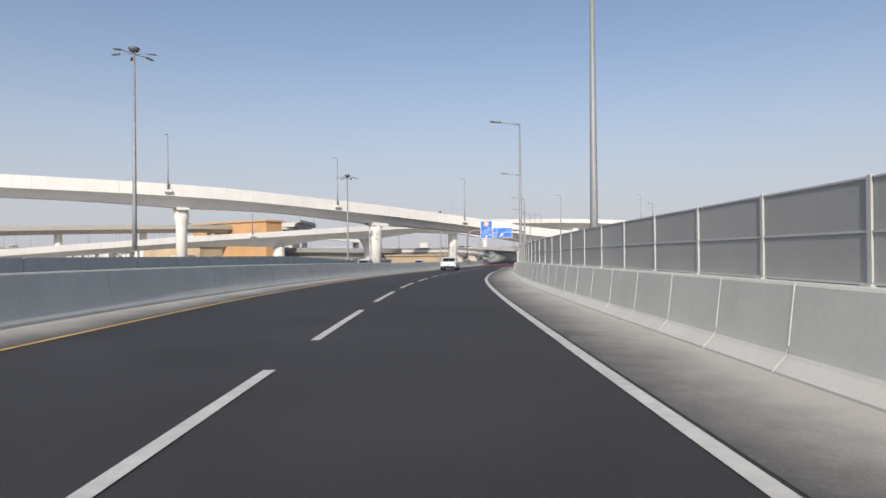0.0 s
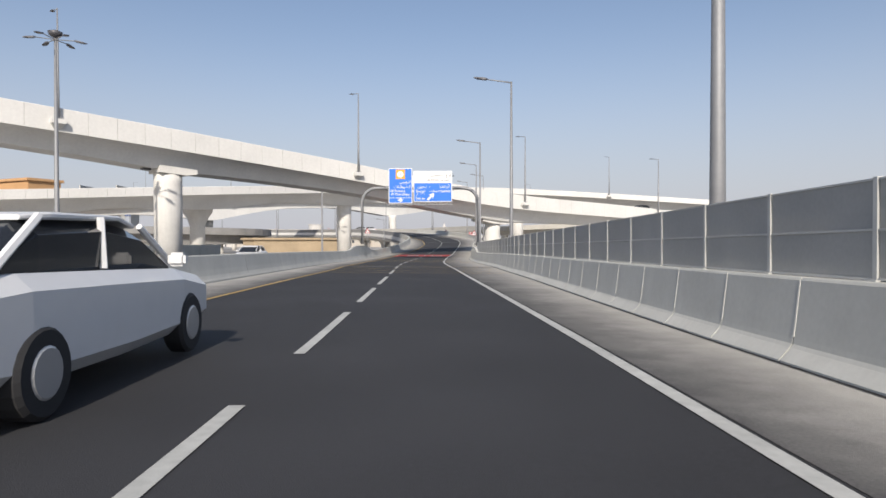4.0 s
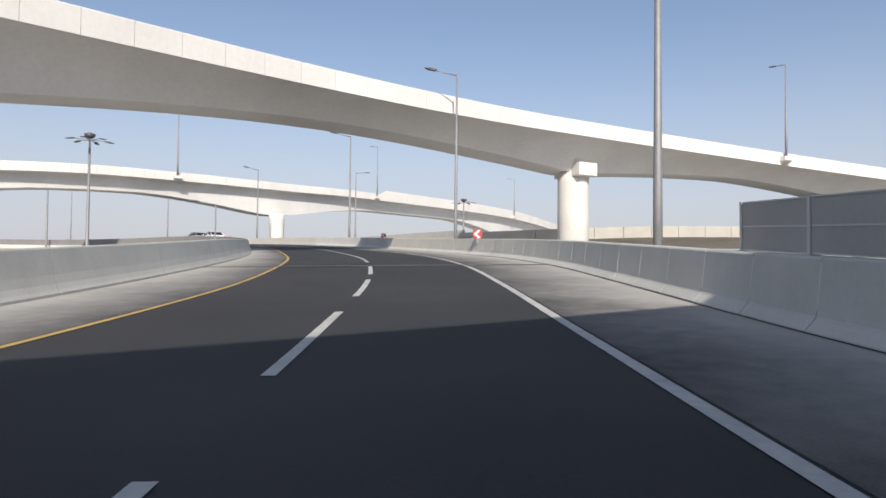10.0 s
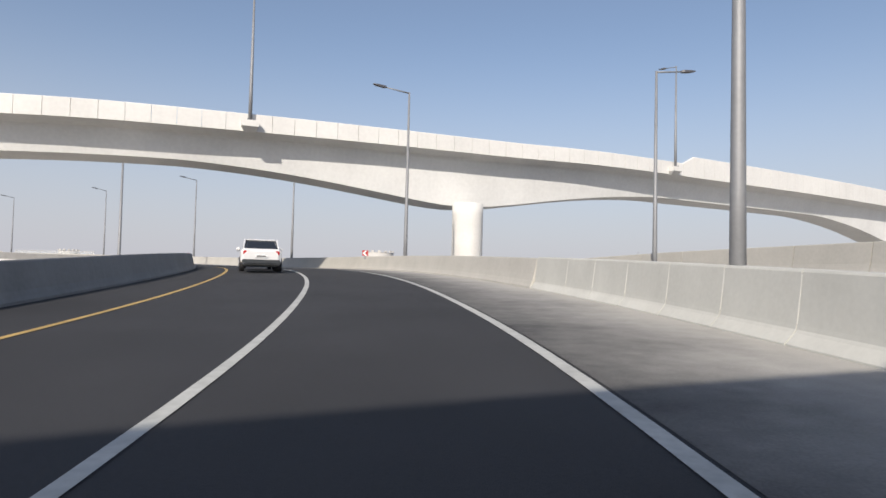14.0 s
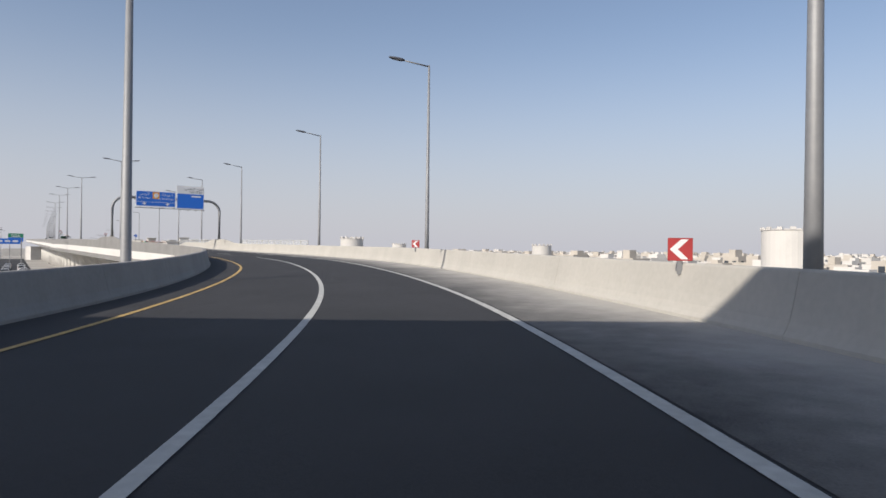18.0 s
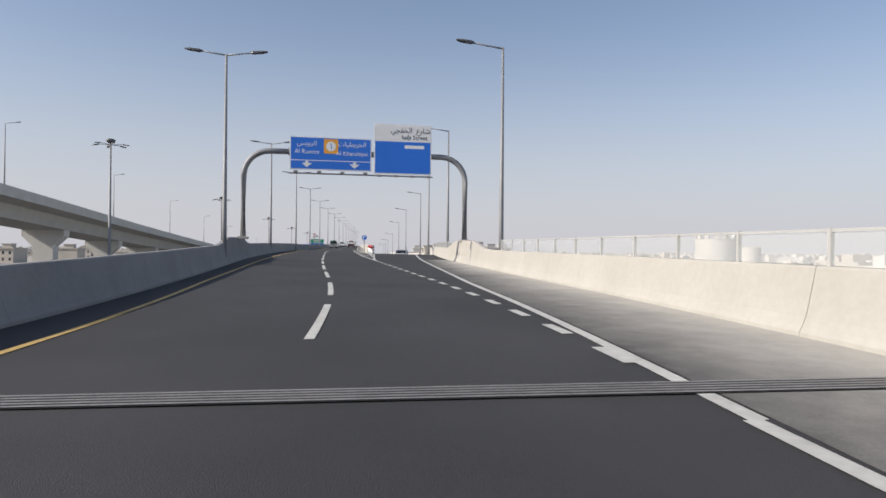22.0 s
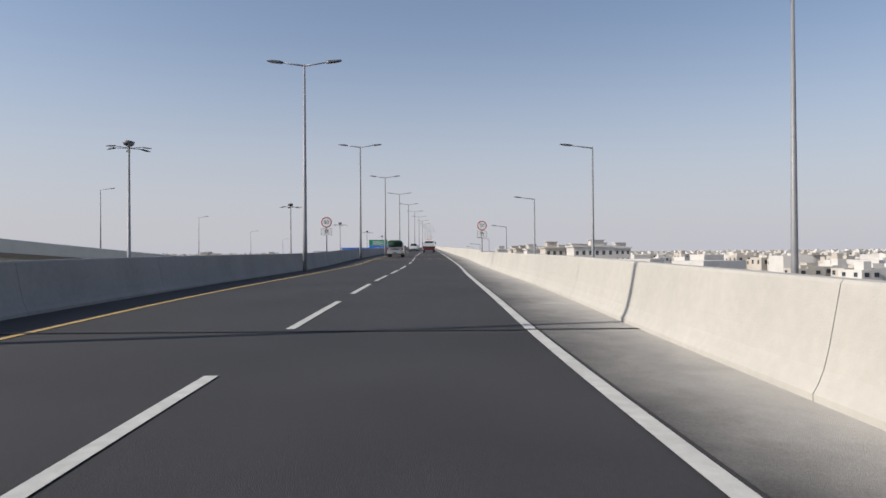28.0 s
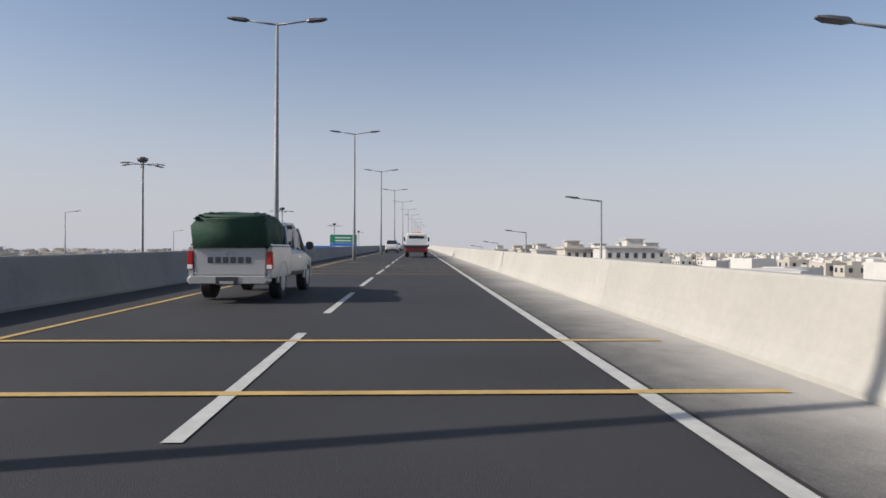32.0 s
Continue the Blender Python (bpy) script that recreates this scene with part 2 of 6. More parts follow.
_head = (_xyz[4] - _xyz[0]) / 2.0
_tail = (_xyz[64] - _xyz[56]) / 4.0
_pre, _post = np.arange(-8, 0, 0.5), np.arange(32.5, 72, 0.5)
_T = np.concatenate([_pre, _t, _post])
_X = np.concatenate([_xyz[0] + _pre[:, None] * _head, _xyz, _xyz[64] + (_post - 32)[:, None] * _tail])
_R = np.concatenate([np.full(len(_pre), _roll[:6].mean()), _roll, np.zeros(len(_post))])
_Z = smooth(_X[:, 2], 1)
_R = smooth(_R, 4)
_X = np.stack([smooth(_X[:, 0], 1), smooth(_X[:, 1], 1), _Z - CAM_H], 1)


def line_at(t):
    """Point on the road under the drive's line at t, its forward and its right-hand direction."""
    i = int(np.clip(np.searchsorted(_T, t) - 1, 1, len(_T) - 3))
    u = (t - _T[i]) / (_T[i + 1] - _T[i])
    p0, p1, p2, p3 = _X[i - 1], _X[i], _X[i + 1], _X[i + 2]
    p = 0.5 * (2 * p1 + (p2 - p0) * u + (2 * p0 - 5 * p1 + 4 * p2 - p3) * u * u + (3 * p1 - p0 - 3 * p2 + p3) * u ** 3)
    v = 0.5 * ((p2 - p0) + 2 * (2 * p0 - 5 * p1 + 4 * p2 - p3) * u + 3 * (3 * p1 - p0 - 3 * p2 + p3) * u * u)
    f = Vector((v[0], v[1], 0)).normalized()
    r = Vector((f.y, -f.x, -math.sin(radians(float(np.interp(t, _T, _R))))))
    return Vector(p), f, r


def at(t, off=0.0, h=0.0):
    p, f, r = line_at(t)
    return p + r * off + Vector((0, 0, h))


def heading(t):
    f = line_at(t)[1]
    return math.degrees(math.atan2(-f.x, f.y))


def span(t0, t1, step):
    n = max(1, int(math.ceil((t1 - t0) / step)))
    return [t0 + (t1 - t0) * i / n for i in range(n + 1)]


def arc_times(t0, t1, metres):
    """Times at equal distances along the road."""
    out, t, last = [t0], t0, line_at(t0)[0]
    run = 0.0
    while t < t1:
        t += 0.02
        p = line_at(t)[0]
        step = (p - last).length
        run += step
        last = p
        if run >= metres:
            run -= metres
            out.append(t - 0.02 * run / step)
    return out


# ---- mesh helpers ----
def link(name, bm, mat, parent=None, label="", smooth_shade=False):
    me = bpy.data.meshes.new(name)
    bm.to_mesh(me)
    bm.free()
    if smooth_shade:
        me.polygons.foreach_set("use_smooth", [True] * len(me.polygons))
    if mat:
        me.materials.append(mat)
    ob = new(name, me)
    if parent:
        ob.parent = parent
    if label:
        ob["label"] = label
    return ob


part = link


def thing(name, label, category, loc=(0, 0, 0), rz=0.0, group="", kind=""):
    e = new(name)
    e.matrix_world = pose(*loc, 0, 0, rz)
    return tagged(e, label, category, group, kind)


def box(bm, lo, hi, bevel=0.0, m=None):
    made = bmesh.ops.create_cube(bm, size=1.0)["verts"]
    lo, hi = Vector(lo), Vector(hi)
    for v in made:
        v.co = Vector([lo[i] + (v.co[i] + 0.5) * (hi[i] - lo[i]) for i in range(3)])
    if bevel:
        edges = list({e for v in made for e in v.link_edges})
        r = bmesh.ops.bevel(bm, geom=edges, offset=bevel, segments=2, affect="EDGES", clamp_overlap=True)
        made = list({v for f in r["faces"] for v in f.verts} | {v for v in made if v.is_valid})
    if m is not None:
        bmesh.ops.transform(bm, matrix=m, verts=made)
    return bm


def tube(bm, pts, radii, seg=10, caps=True):
    """A round tube through points, with a radius for each."""
    pts = [Vector(p) for p in pts]
    rings = []
    for i, p in enumerate(pts):
        a = pts[max(i - 1, 0)]
        b = pts[min(i + 1, len(pts) - 1)]
        q = (b - a).to_track_quat("Z", "Y")
        r = radii[i] if isinstance(radii, (list, tuple)) else radii
        rings.append([bm.verts.new(p + q @ Vector((r * math.cos(2 * math.pi * j / seg), r * math.sin(2 * math.pi * j / seg), 0))) for j in range(seg)])
    for a, b in zip(rings, rings[1:]):
        for j in range(seg):
            bm.faces.new((a[j], a[(j + 1) % seg], b[(j + 1) % seg], b[j]))
    if caps:
        bm.faces.new(rings[0][::-1])
        bm.faces.new(rings[-1])
    return bm


def loft(bm, sections, closed=True, caps=True):
    """Joins cross-sections of equal length; each is a list of points."""
    rings = [[bm.verts.new(p) for p in s] for s in sections]
    n = len(rings[0])
    for a, b in zip(rings, rings[1:]):
        for j in range(n if closed else n - 1):
            bm.faces.new((a[j], a[(j + 1) % n], b[(j + 1) % n], b[j]))
    if caps and closed:
        bm.faces.new(rings[0][::-1])
        bm.faces.new(rings[-1])
    bmesh.ops.recalc_face_normals(bm, faces=bm.faces)
    return bm


def prism(bm, outline, y0, y1):
    """An outline in x and z pulled from y0 to y1."""
    return loft(bm, [[Vector((x, y0, z)) for x, z in outline], [Vector((x, y1, z)) for x, z in outline]])


def curve_val(table, t):
    """A table's value at t, its corners rounded off over half a second."""
    x, y = [a for a, _ in table], [b for _, b in table]
    return float(np.interp((t - 0.24, t - 0.12, t, t + 0.12, t + 0.24), x, y) @ (0.1, 0.22, 0.36, 0.22, 0.1))


def words(text, size, mat, parent, m, name="lettering"):
    c = bpy.data.curves.new(name, "FONT")
    c.body, c.size, c.align_x, c.align_y, c.extrude, c.resolution_u = text, size, "CENTER", "CENTER", 0.004, 2
    tmp = bpy.data.objects.new(name, c)
    scene.collection.objects.link(tmp)
    dg = bpy.context.evaluated_depsgraph_get()
    me = bpy.data.meshes.new_from_object(tmp.evaluated_get(dg))
    bpy.data.objects.remove(tmp)
    bpy.data.curves.remove(c)
    me.materials.clear()
    me.materials.append(mat)
    ob = new(name, me)
    ob.parent = parent
    ob.matrix_basis = m
    return ob

# ---- ground and roads ----
GROUND_Z = -3.6
bm = bmesh.new()
N = 48
verts = [[bm.verts.new(((-1 + 2 * i / N) ** 3 * 2400 - 60, (-1 + 2 * j / N) ** 3 * 2400 + 250, GROUND_Z)) for j in range(N + 1)] for i in range(N + 1)]
for i in range(N):
    for j in range(N):
        bm.faces.new((verts[i][j], verts[i + 1][j], verts[i + 1][j + 1], verts[i][j + 1]))
tagged(link("ground", bm, M_SAND), "flat sandy desert ground around the interchange", "ground", kind="structure")

# offsets to the right of the drive's line
RIGHT_LINE = [(-8, 1.78), (1, 1.73), (2, 1.67), (2.5, 1.84), (4.5, 2.06), (5, 1.96), (5.5, 1.73), (6, 1.57), (7, 1.44), (7.5, 1.42), (8, 1.48), (9, 1.75), (9.5, 1.95), (10, 1.96), (11, 2.16), (11.5, 2.36), (12, 2.37), (12.5, 2.32), (13, 2.18), (13.5, 1.88), (14, 1.69), (14.5, 1.69), (15, 1.61), (15.5, 1.68), (16.5, 1.94), (17, 1.99), (17.5, 1.96), (18, 2), (19, 2.24), (21.5, 2.48), (22.5, 2.49), (23.5, 2.35), (25, 2), (26, 1.66), (26.5, 1.72), (27, 1.7), (28.5, 1.39), (29.5, 1.64), (31, 1.85), (72, 1.85)]
LANE_LINE = [(-8, -1.73), (0, -1.72), (1, -1.65), (1.5, -1.7), (4.5, -1.39), (5, -1.45), (6.5, -1.95), (7.5, -1.85), (8.5, -1.61), (9.5, -1.47), (11, -1.03), (12, -1.19), (12.5, -1.43), (13.5, -1.5), (14, -1.58), (14.5, -1.58), (15, -1.67), (16.5, -1.62), (19, -1.13), (20.5, -0.95), (21, -0.88), (21.5, -0.87), (22.3, -0.84), (23, -0.8), (23.5, -0.92), (24, -1.13), (24.5, -1.22), (26, -1.43), (28, -1.98), (28.5, -2.01), (29, -1.89), (31, -1.68), (31.4, -1.53), (31.8, -1.44), (32.3, -1.47), (32.7, -1.56), (33.5, -1.62), (72, -1.7)]
LEFT_LINE = [(-8, -5.33), (0, -5.36), (1, -5.58), (1.5, -5.47), (2, -5.45), (2.5, -5.27), (4.5, -4.96), (5, -4.93), (5.5, -5), (6, -4.95), (6.5, -5.29), (7, -5.08), (7.5, -5.2), (8.5, -5.13), (9, -5.29), (9.5, -5.06), (10, -4.66), (10.5, -4.32), (11, -4.08), (11.5, -4.37), (12, -4.58), (12.5, -4.95), (13, -5.11), (13.5, -4.93), (14, -4.89), (14.5, -4.69), (15, -4.63), (16, -4.76), (17, -4.76), (18, -4.44), (19, -4.43), (19.5, -4.3), (20.5, -3.8), (21, -3.92), (21.5, -4.0), (22.3, -3.9), (22.8, -4.06), (23.1, -4.27), (23.5, -4.58), (24, -4.72), (25, -4.88), (25.5, -4.95), (26.5, -5.05), (28.5, -5.47), (29, -5.64), (30.5, -5.51), (31, -5.3), (31.5, -5.12), (32.5, -5.18), (33.5, -5.25), (72, -5.4)]
EDGE_RIGHT = [(22.3, 2.5), (23.3, 3.1), (25.4, 5.6), (27.0, 7.9), (28.5, 10.6), (30, 13.6), (32, 18), (35, 25)]
RIGHT_BARRIER = [(-8, 3.39), (0.5, 3.36), (1.5, 3.27), (2, 3.33), (2.5, 3.49), (4.5, 3.75), (5, 3.94), (5.5, 4.07), (6, 4.08), (6.5, 4.4), (8, 4.18), (8.5, 4.14), (9, 4.36), (9.5, 4.73), (10, 4.8), (10.5, 4.77), (11, 5.06), (11.5, 5.56), (12, 5.6), (12.5, 5.46), (13, 5.26), (13.5, 4.86), (14, 4.84), (14.5, 4.76), (16.5, 4.75), (17, 4.79), (17.5, 4.98), (19, 5.02), (20.5, 5.19), (22, 5.24), (22.5, 5.29), (23, 5.53), (23.5, 5.86), (25, 7.08), (25.5, 7.56), (27, 9.72), (28.5, 12.32), (30, 15.31), (32, 19.72), (35, 27)]
LEFT_BARRIER = [(-8, -7), (2.6, -7.05), (5.3, -6.95), (6.6, -7.2), (9, -6.8), (12.9, -6.95), (16, -6.45), (18.4, -5.95), (20.7, -5.3), (22.7, -5), (25.5, -6.24), (28.9, -6.94), (29.9, -7.04), (72, -7.09)]
INNER_BARRIER = [(26.9, 2.71), (28.5, 2.88), (29.5, 3.3), (30.5, 3.35), (31, 3.33), (32.5, 3.49), (72, 3.5)]
RAMP_DROP = [(22, 0), (26.9, 0), (27.5, -0.4), (28.5, -1.3), (30, -2.6), (32, -4.6), (35, -7.0)]


def off_r(t):
    return curve_val(RIGHT_LINE, t)


def ribbon(name, times, left, right, h, mat, label, kind="structure", cat="road", parent=None, drop=None, cols=1):
    bm = bmesh.new()
    uv = bm.loops.layers.uv.new("UVMap")
    prev = None
    for t in times:
        a, b = left(t), right(t)
        d = drop(t) if drop else 0.0
        row = [bm.verts.new(at(t, a + (b - a) * c / cols, h + d)) for c in range(cols + 1)]
        if prev:
            for c in range(cols):
                face = bm.faces.new((prev[c], prev[c + 1], row[c + 1], row[c]))
                for lp, u in zip(face.loops, (c, c + 1, c + 1, c)):
                    lp[uv].uv = (u / cols, t)
        prev = row
    ob = link(name, bm, mat, parent)
    if parent is None:
        tagged(ob, label, cat, kind=kind)
    return ob


ALL = span(-8, 71, 0.1)
road = ribbon("road", ALL, lambda t: curve_val(LEFT_BARRIER, t) - 0.15,
              lambda t: (curve_val(RIGHT_BARRIER, t) if t < 26.9 else curve_val(INNER_BARRIER, t)) + 0.15, 0.0, M_ASPHALT,
              "dark asphalt carriageway of an elevated ramp", cols=4)
ribbon("shoulder", span(-8, 25.2, 0.1), lambda t: (off_r(t) if t < 22.3 else curve_val(EDGE_RIGHT, t)) + 0.12, lambda t: curve_val(RIGHT_BARRIER, t) + 0.02, 0.005, M_SHOULDER,
       "hard shoulder covered with pale dust", cat="shoulder")
ribbon("shoulder", span(26.95, 71, 0.1), lambda t: off_r(t) + 0.12, lambda t: curve_val(INNER_BARRIER, t) + 0.02, 0.005, M_SHOULDER,
       "hard shoulder covered with pale dust", cat="shoulder")
ribbon("shoulder", span(-8, 14, 0.1), lambda t: curve_val(LEFT_LINE, t) - 0.1, lambda t: curve_val(LEFT_BARRIER, t) - 0.02, 0.005, M_SHOULDER,
       "narrow dusty strip along the median barrier", cat="shoulder")
ribbon("exit_road", span(25.2, 35, 0.1), lambda t: (off_r(t) + 0.2 if t < 26.9 else curve_val(INNER_BARRIER, t) + 0.6 + (t - 26.9) * 2.2), lambda t: curve_val(RIGHT_BARRIER, t) + 0.1, 0.003, M_ASPHALT,
       "asphalt exit ramp falling away from the main road", drop=lambda t: curve_val(RAMP_DROP, t), cols=2)
LINES = thing("road_markings", "white and yellow painted lines on the asphalt", "road marking", kind="structure")


def stripe(times, centre, width, mat, name="lane_line", drop=None, h=0.009):
    return ribbon(name, times, lambda t: centre(t) - width / 2, lambda t: centre(t) + width / 2, h, mat, "", parent=LINES, drop=drop)


def off_d(t):
    return curve_val(LANE_LINE, t)


GORE_RIGHT = [(24.9, 1.97), (25.4, 2.28), (26.2, 2.88), (27.0, 3.4)]
stripe(span(-8, 22.3, 0.1), off_r, 0.15, M_LINE, "edge_line")
stripe(span(24.95, 71, 0.1), off_r, 0.15, M_LINE, "edge_line")
stripe(span(22.3, 35, 0.1), lambda t: curve_val(EDGE_RIGHT, t), 0.15, M_LINE, "edge_line", drop=lambda t: curve_val(RAMP_DROP, t))
stripe(ALL, lambda t: curve_val(LEFT_LINE, t), 0.115, M_YELLOW, "edge_line")
stripe(span(24.95, 27, 0.1), lambda t: curve_val(GORE_RIGHT, t), 0.15, M_LINE, "gore_line")
# lane dashes about five metres long; a solid line round the bend
ENDS = [(0, 0.83), (4, 2.63), (10, 5.12), (11, 5.545), (18, 8.88), (19, 9.31), (23, 11.1), (50, 22.91), (51, 23.4), (52, 23.9), (56, 25.73), (57, 26.2), (62, 28.97), (64, 29.95), (66, 31.0), (67, 31.62), (68, 32.12), (69, 32.62), (126, 62.0)]
for k in list(range(-16, 25)) + list(range(50, 120)):
    e_t = float(np.interp(k, [a for a, _ in ENDS], [b for _, b in ENDS])) if k >= 0 else 0.83 + k * 0.435
    n_t = float(np.interp(k + 1, [a for a, _ in ENDS], [b for _, b in ENDS])) if k >= 0 else e_t + 0.435
    if k == 24:
        e_t, n_t = 11.52, 11.95
    stripe(span(e_t - 0.66 * (n_t - e_t), e_t, 0.08), off_d, 0.13, M_LINE, "lane_dash")
stripe(span(11.75, 21.92, 0.1), off_d, 0.13, M_LINE, "lane_line")
for a in arc_times(22.45, 24.9, 2.0):
    stripe([a, a + 0.035, a + 0.07], off_r, 0.16, M_LINE, "exit_dash")


def cross_bar(t, width, mat, left=None, right=None, name="rumble_bar", h=0.013):
    w = width / 28.0
    lo = curve_val(LEFT_LINE, t) + 0.1 if left is None else left
    hi = curve_val(RIGHT_BARRIER if t < 26.9 else INNER_BARRIER, t) - 0.5 if right is None else right
    bm = bmesh.new()
    p = [bm.verts.new(at(t + s * w, o, h)) for s, o in ((-1, lo), (-1, hi), (1, hi), (1, lo))]
    bm.faces.new(p)
    return link(name, bm, mat, LINES)


for c in (5.80, 5.96, 6.15, 6.34, 6.52, 7.40, 7.52, 7.63, 7.75, 7.9):
    cross_bar(c, 0.11, M_YELLOW)
for c in (31.98, 32.18, 32.37, 32.57, 33.85, 34.05, 34.32, 34.58, 34.97):
    cross_bar(c, 0.13, M_YELLOW, right=off_r(c) + 1.2)
M_TAR = material("tar joint", (0.02, 0.02, 0.02), 0.6, grain=0.2, stain=0.2)
M_JOINT = material("steel expansion joint", (0.30, 0.29, 0.28), 0.6, 0.3, grain=0.2, stain=0.2)
for c, m in ((6.385, M_JOINT), (11.55, M_JOINT), (22.37, M_JOINT), (25.15, M_TAR), (28.63, M_TAR)):
    ends = {"left": curve_val(LEFT_BARRIER, c), "right": curve_val(RIGHT_BARRIER if c < 26.9 else INNER_BARRIER, c)}
    cross_bar(c, 0.44 if m is M_JOINT else 0.1, M_TAR, name="expansion_joint", **ends)
    if m is M_JOINT:
        for k in range(5):
            cross_bar(c + (k - 2) * 0.0062, 0.045, M_JOINT, name="joint_rail", h=0.02, **ends)
# red surfacing with the painted limit
ribbon("red_patch", span(8.85, 9.30, 0.05), lambda t: curve_val(LEFT_LINE, t) + 0.15, lambda t: off_r(t) - 0.12, 0.007, M_RED_ROAD, "", parent=LINES)


def ring(bm, r0, r1, m, seg=40, sx=1.0):
    a = [bm.verts.new(m @ Vector((r0 * sx * math.cos(2 * math.pi * i / seg), r0 * math.sin(2 * math.pi * i / seg), 0))) for i in range(seg)]
    b = [bm.verts.new(m @ Vector((r1 * sx * math.cos(2 * math.pi * i / seg), r1 * math.sin(2 * math.pi * i / seg), 0))) for i in range(seg)]
    for i in range(seg):
        bm.faces.new((a[i], a[(i + 1) % seg], b[(i + 1) % seg], b[i]))


for off in (-1.72, -4.75):
    t = 9.06
    bm = bmesh.new()
    ring(bm, 0.93, 1.15, Matrix.Identity(4))
    laid = [link("painted_ring", bm, M_LINE, LINES), words("50", 1.15, M_LINE, LINES, Matrix.Identity(4), "painted_number")]
    for ob in laid:
        for v in ob.data.vertices:
            v.co = at(t + v.co.y * 1.6 / 14.2, off_r(t) + off + v.co.x * 0.62, 0.018)


# ---- barriers ----
def barrier_piece(parent, t0, t1, table, side, height, mat, drop=None, name="barrier_block", depth=0.0, toe=0.13, foot=False):
    """One precast length; side +1 stands on the right of the road, -1 on the left."""
    prof = [(0.0, -0.05), (0.0, 0.06), (0.04, 0.13), (0.085, 0.24), (toe, 0.42), (toe + 0.09, -1), (toe + 0.11, -2), (toe + 0.30, -2), (toe + 0.32, -1), (toe + 0.40, -0.05 - depth)]
    if foot:
        prof[1:] = [(0.0, 0.03), (0.12, 0.16), (0.145, 0.20), (0.155, 0.26), (0.225, -1), (0.245, -2), (0.58, -2), (0.60, -1), (0.68, -0.05 - depth)]
    bm = bmesh.new()
    secs = []
    for t in span(t0, t1, 0.14):
        h = height(t) if callable(height) else height
        o = curve_val(table, t)
        d = drop(t) if drop else 0.0
        secs.append([at(t, o + side * x, (h - 0.03 if z == -1 else h if z == -2 else z) + d) for x, z in prof])
    loft(bm, secs)
    return link(name, bm, mat, parent)


def hump(centre, w0, w1, rise):
    def f(t):
        d = abs(t - centre)
        return 0.9 + (rise if d < w0 else rise * 0.5 * (1 + math.cos(math.pi * (d - w0) / (w1 - w0))) if d < w1 else 0)
    return f


def barrier_run(label, table, side, t0, t1, metres, mat, height=0.9, drop=None, gap=0.0015, depth=0.0, foot=False):
    run = thing("concrete_barrier", label, "barrier", kind="structure")
    ts = arc_times(t0, t1, metres)
    ts[-1] = t1
    for a, b in zip(ts, ts[1:]):
        barrier_piece(run, a + gap, b - gap, table, side, height, mat, drop, depth=depth, foot=foot)
    return run


barrier_run("grey concrete road barrier with pale vertical joints", RIGHT_BARRIER, 1, -2.328, 8.988, 1.672, M_BARRIER, hump(8.02, 0.18, 0.42, 0.5), gap=0.0007, foot=True)
barrier_run("grey concrete road barrier before the ramp", RIGHT_BARRIER, 1, -5.99, -2.33, 1.75, M_BARRIER, 0.9, gap=0.0007, foot=True)
barrier_run("grey concrete barrier round the outside of the bend", RIGHT_BARRIER, 1, 8.988, 15.3, 1.662, M_BARRIER, 0.93, depth=1.4, gap=0.0007, foot=True)
barrier_run("pale sunlit concrete barrier on the viaduct edge", RIGHT_BARRIER, 1, 15.3, 25.4, 9.0, M_BARRIER_PALE, hump(24.8, 0.2, 0.6, 0.45), depth=1.4, gap=0.0004)
barrier_run("pale concrete barrier along the exit ramp", RIGHT_BARRIER, 1, 25.4, 35, 9.0, M_BARRIER_PALE, 0.82, drop=lambda t: curve_val(RAMP_DROP, t), depth=1.4, gap=0.0005)
barrier_run("pale sunlit concrete parapet with open joints", INNER_BARRIER, 1, 27.05, 60, 9.0, M_BARRIER_PALE, 0.92, depth=1.4, gap=0.0004)
def median_top(t):
    return max(hump(8.05, 0.2, 0.55, 0.5)(t), hump(24.82, 0.2, 0.6, 0.4)(t)) + (0.05 if t > 9 else 0) - float(np.interp(t, [12, 13.5, 22.5, 24], [0, 0.15, 0.13, 0]))


barrier_run("pale grey concrete median barrier below the overpasses", LEFT_BARRIER, -1, -6, 13.5, 6.0, M_BARRIER, median_top, gap=0.0004, depth=1.4)
# faces away from the sun round the bend, so its shade is in the colour
barrier_run("smooth grey concrete median barrier darkened for its shaded side", LEFT_BARRIER, -1, 13.5, 60, 6.0, M_SHADED_CONCRETE, median_top, gap=0.0004, depth=1.4)
# dark open slot along the foot of the barrier
stripe(span(4, 14.2, 0.1), lambda t: curve_val(RIGHT_BARRIER, t) - 0.03, 0.05, M_TAR, "drain_slot", h=0.012)
# joint strips, paler than the blocks
M_SEAL = material("pale joint sealant", (0.66, 0.65, 0.60), 0.8, grain=0.05, stain=0.1)
seals = thing("joint_sealant", "pale sealant strips in the barrier joints", "sealant", kind="structure")
for a in arc_times(-2.328, 8.988, 1.672)[1:] + arc_times(8.988, 15.2, 1.662)[1:]:
    h = hump(8.02, 0.18, 0.42, 0.5)(a)
    o = curve_val(RIGHT_BARRIER, a)
    bm = bmesh.new()
    loft(bm, [[at(a + s, o + x, z) for x, z in ((0.150, 0.27), (0.220, h - 0.03), (0.26, h - 0.05), (0.20, 0.27))] for s in (-0.0008, 0.0008)])
    link("sealant_strip", bm, M_SEAL, seals)

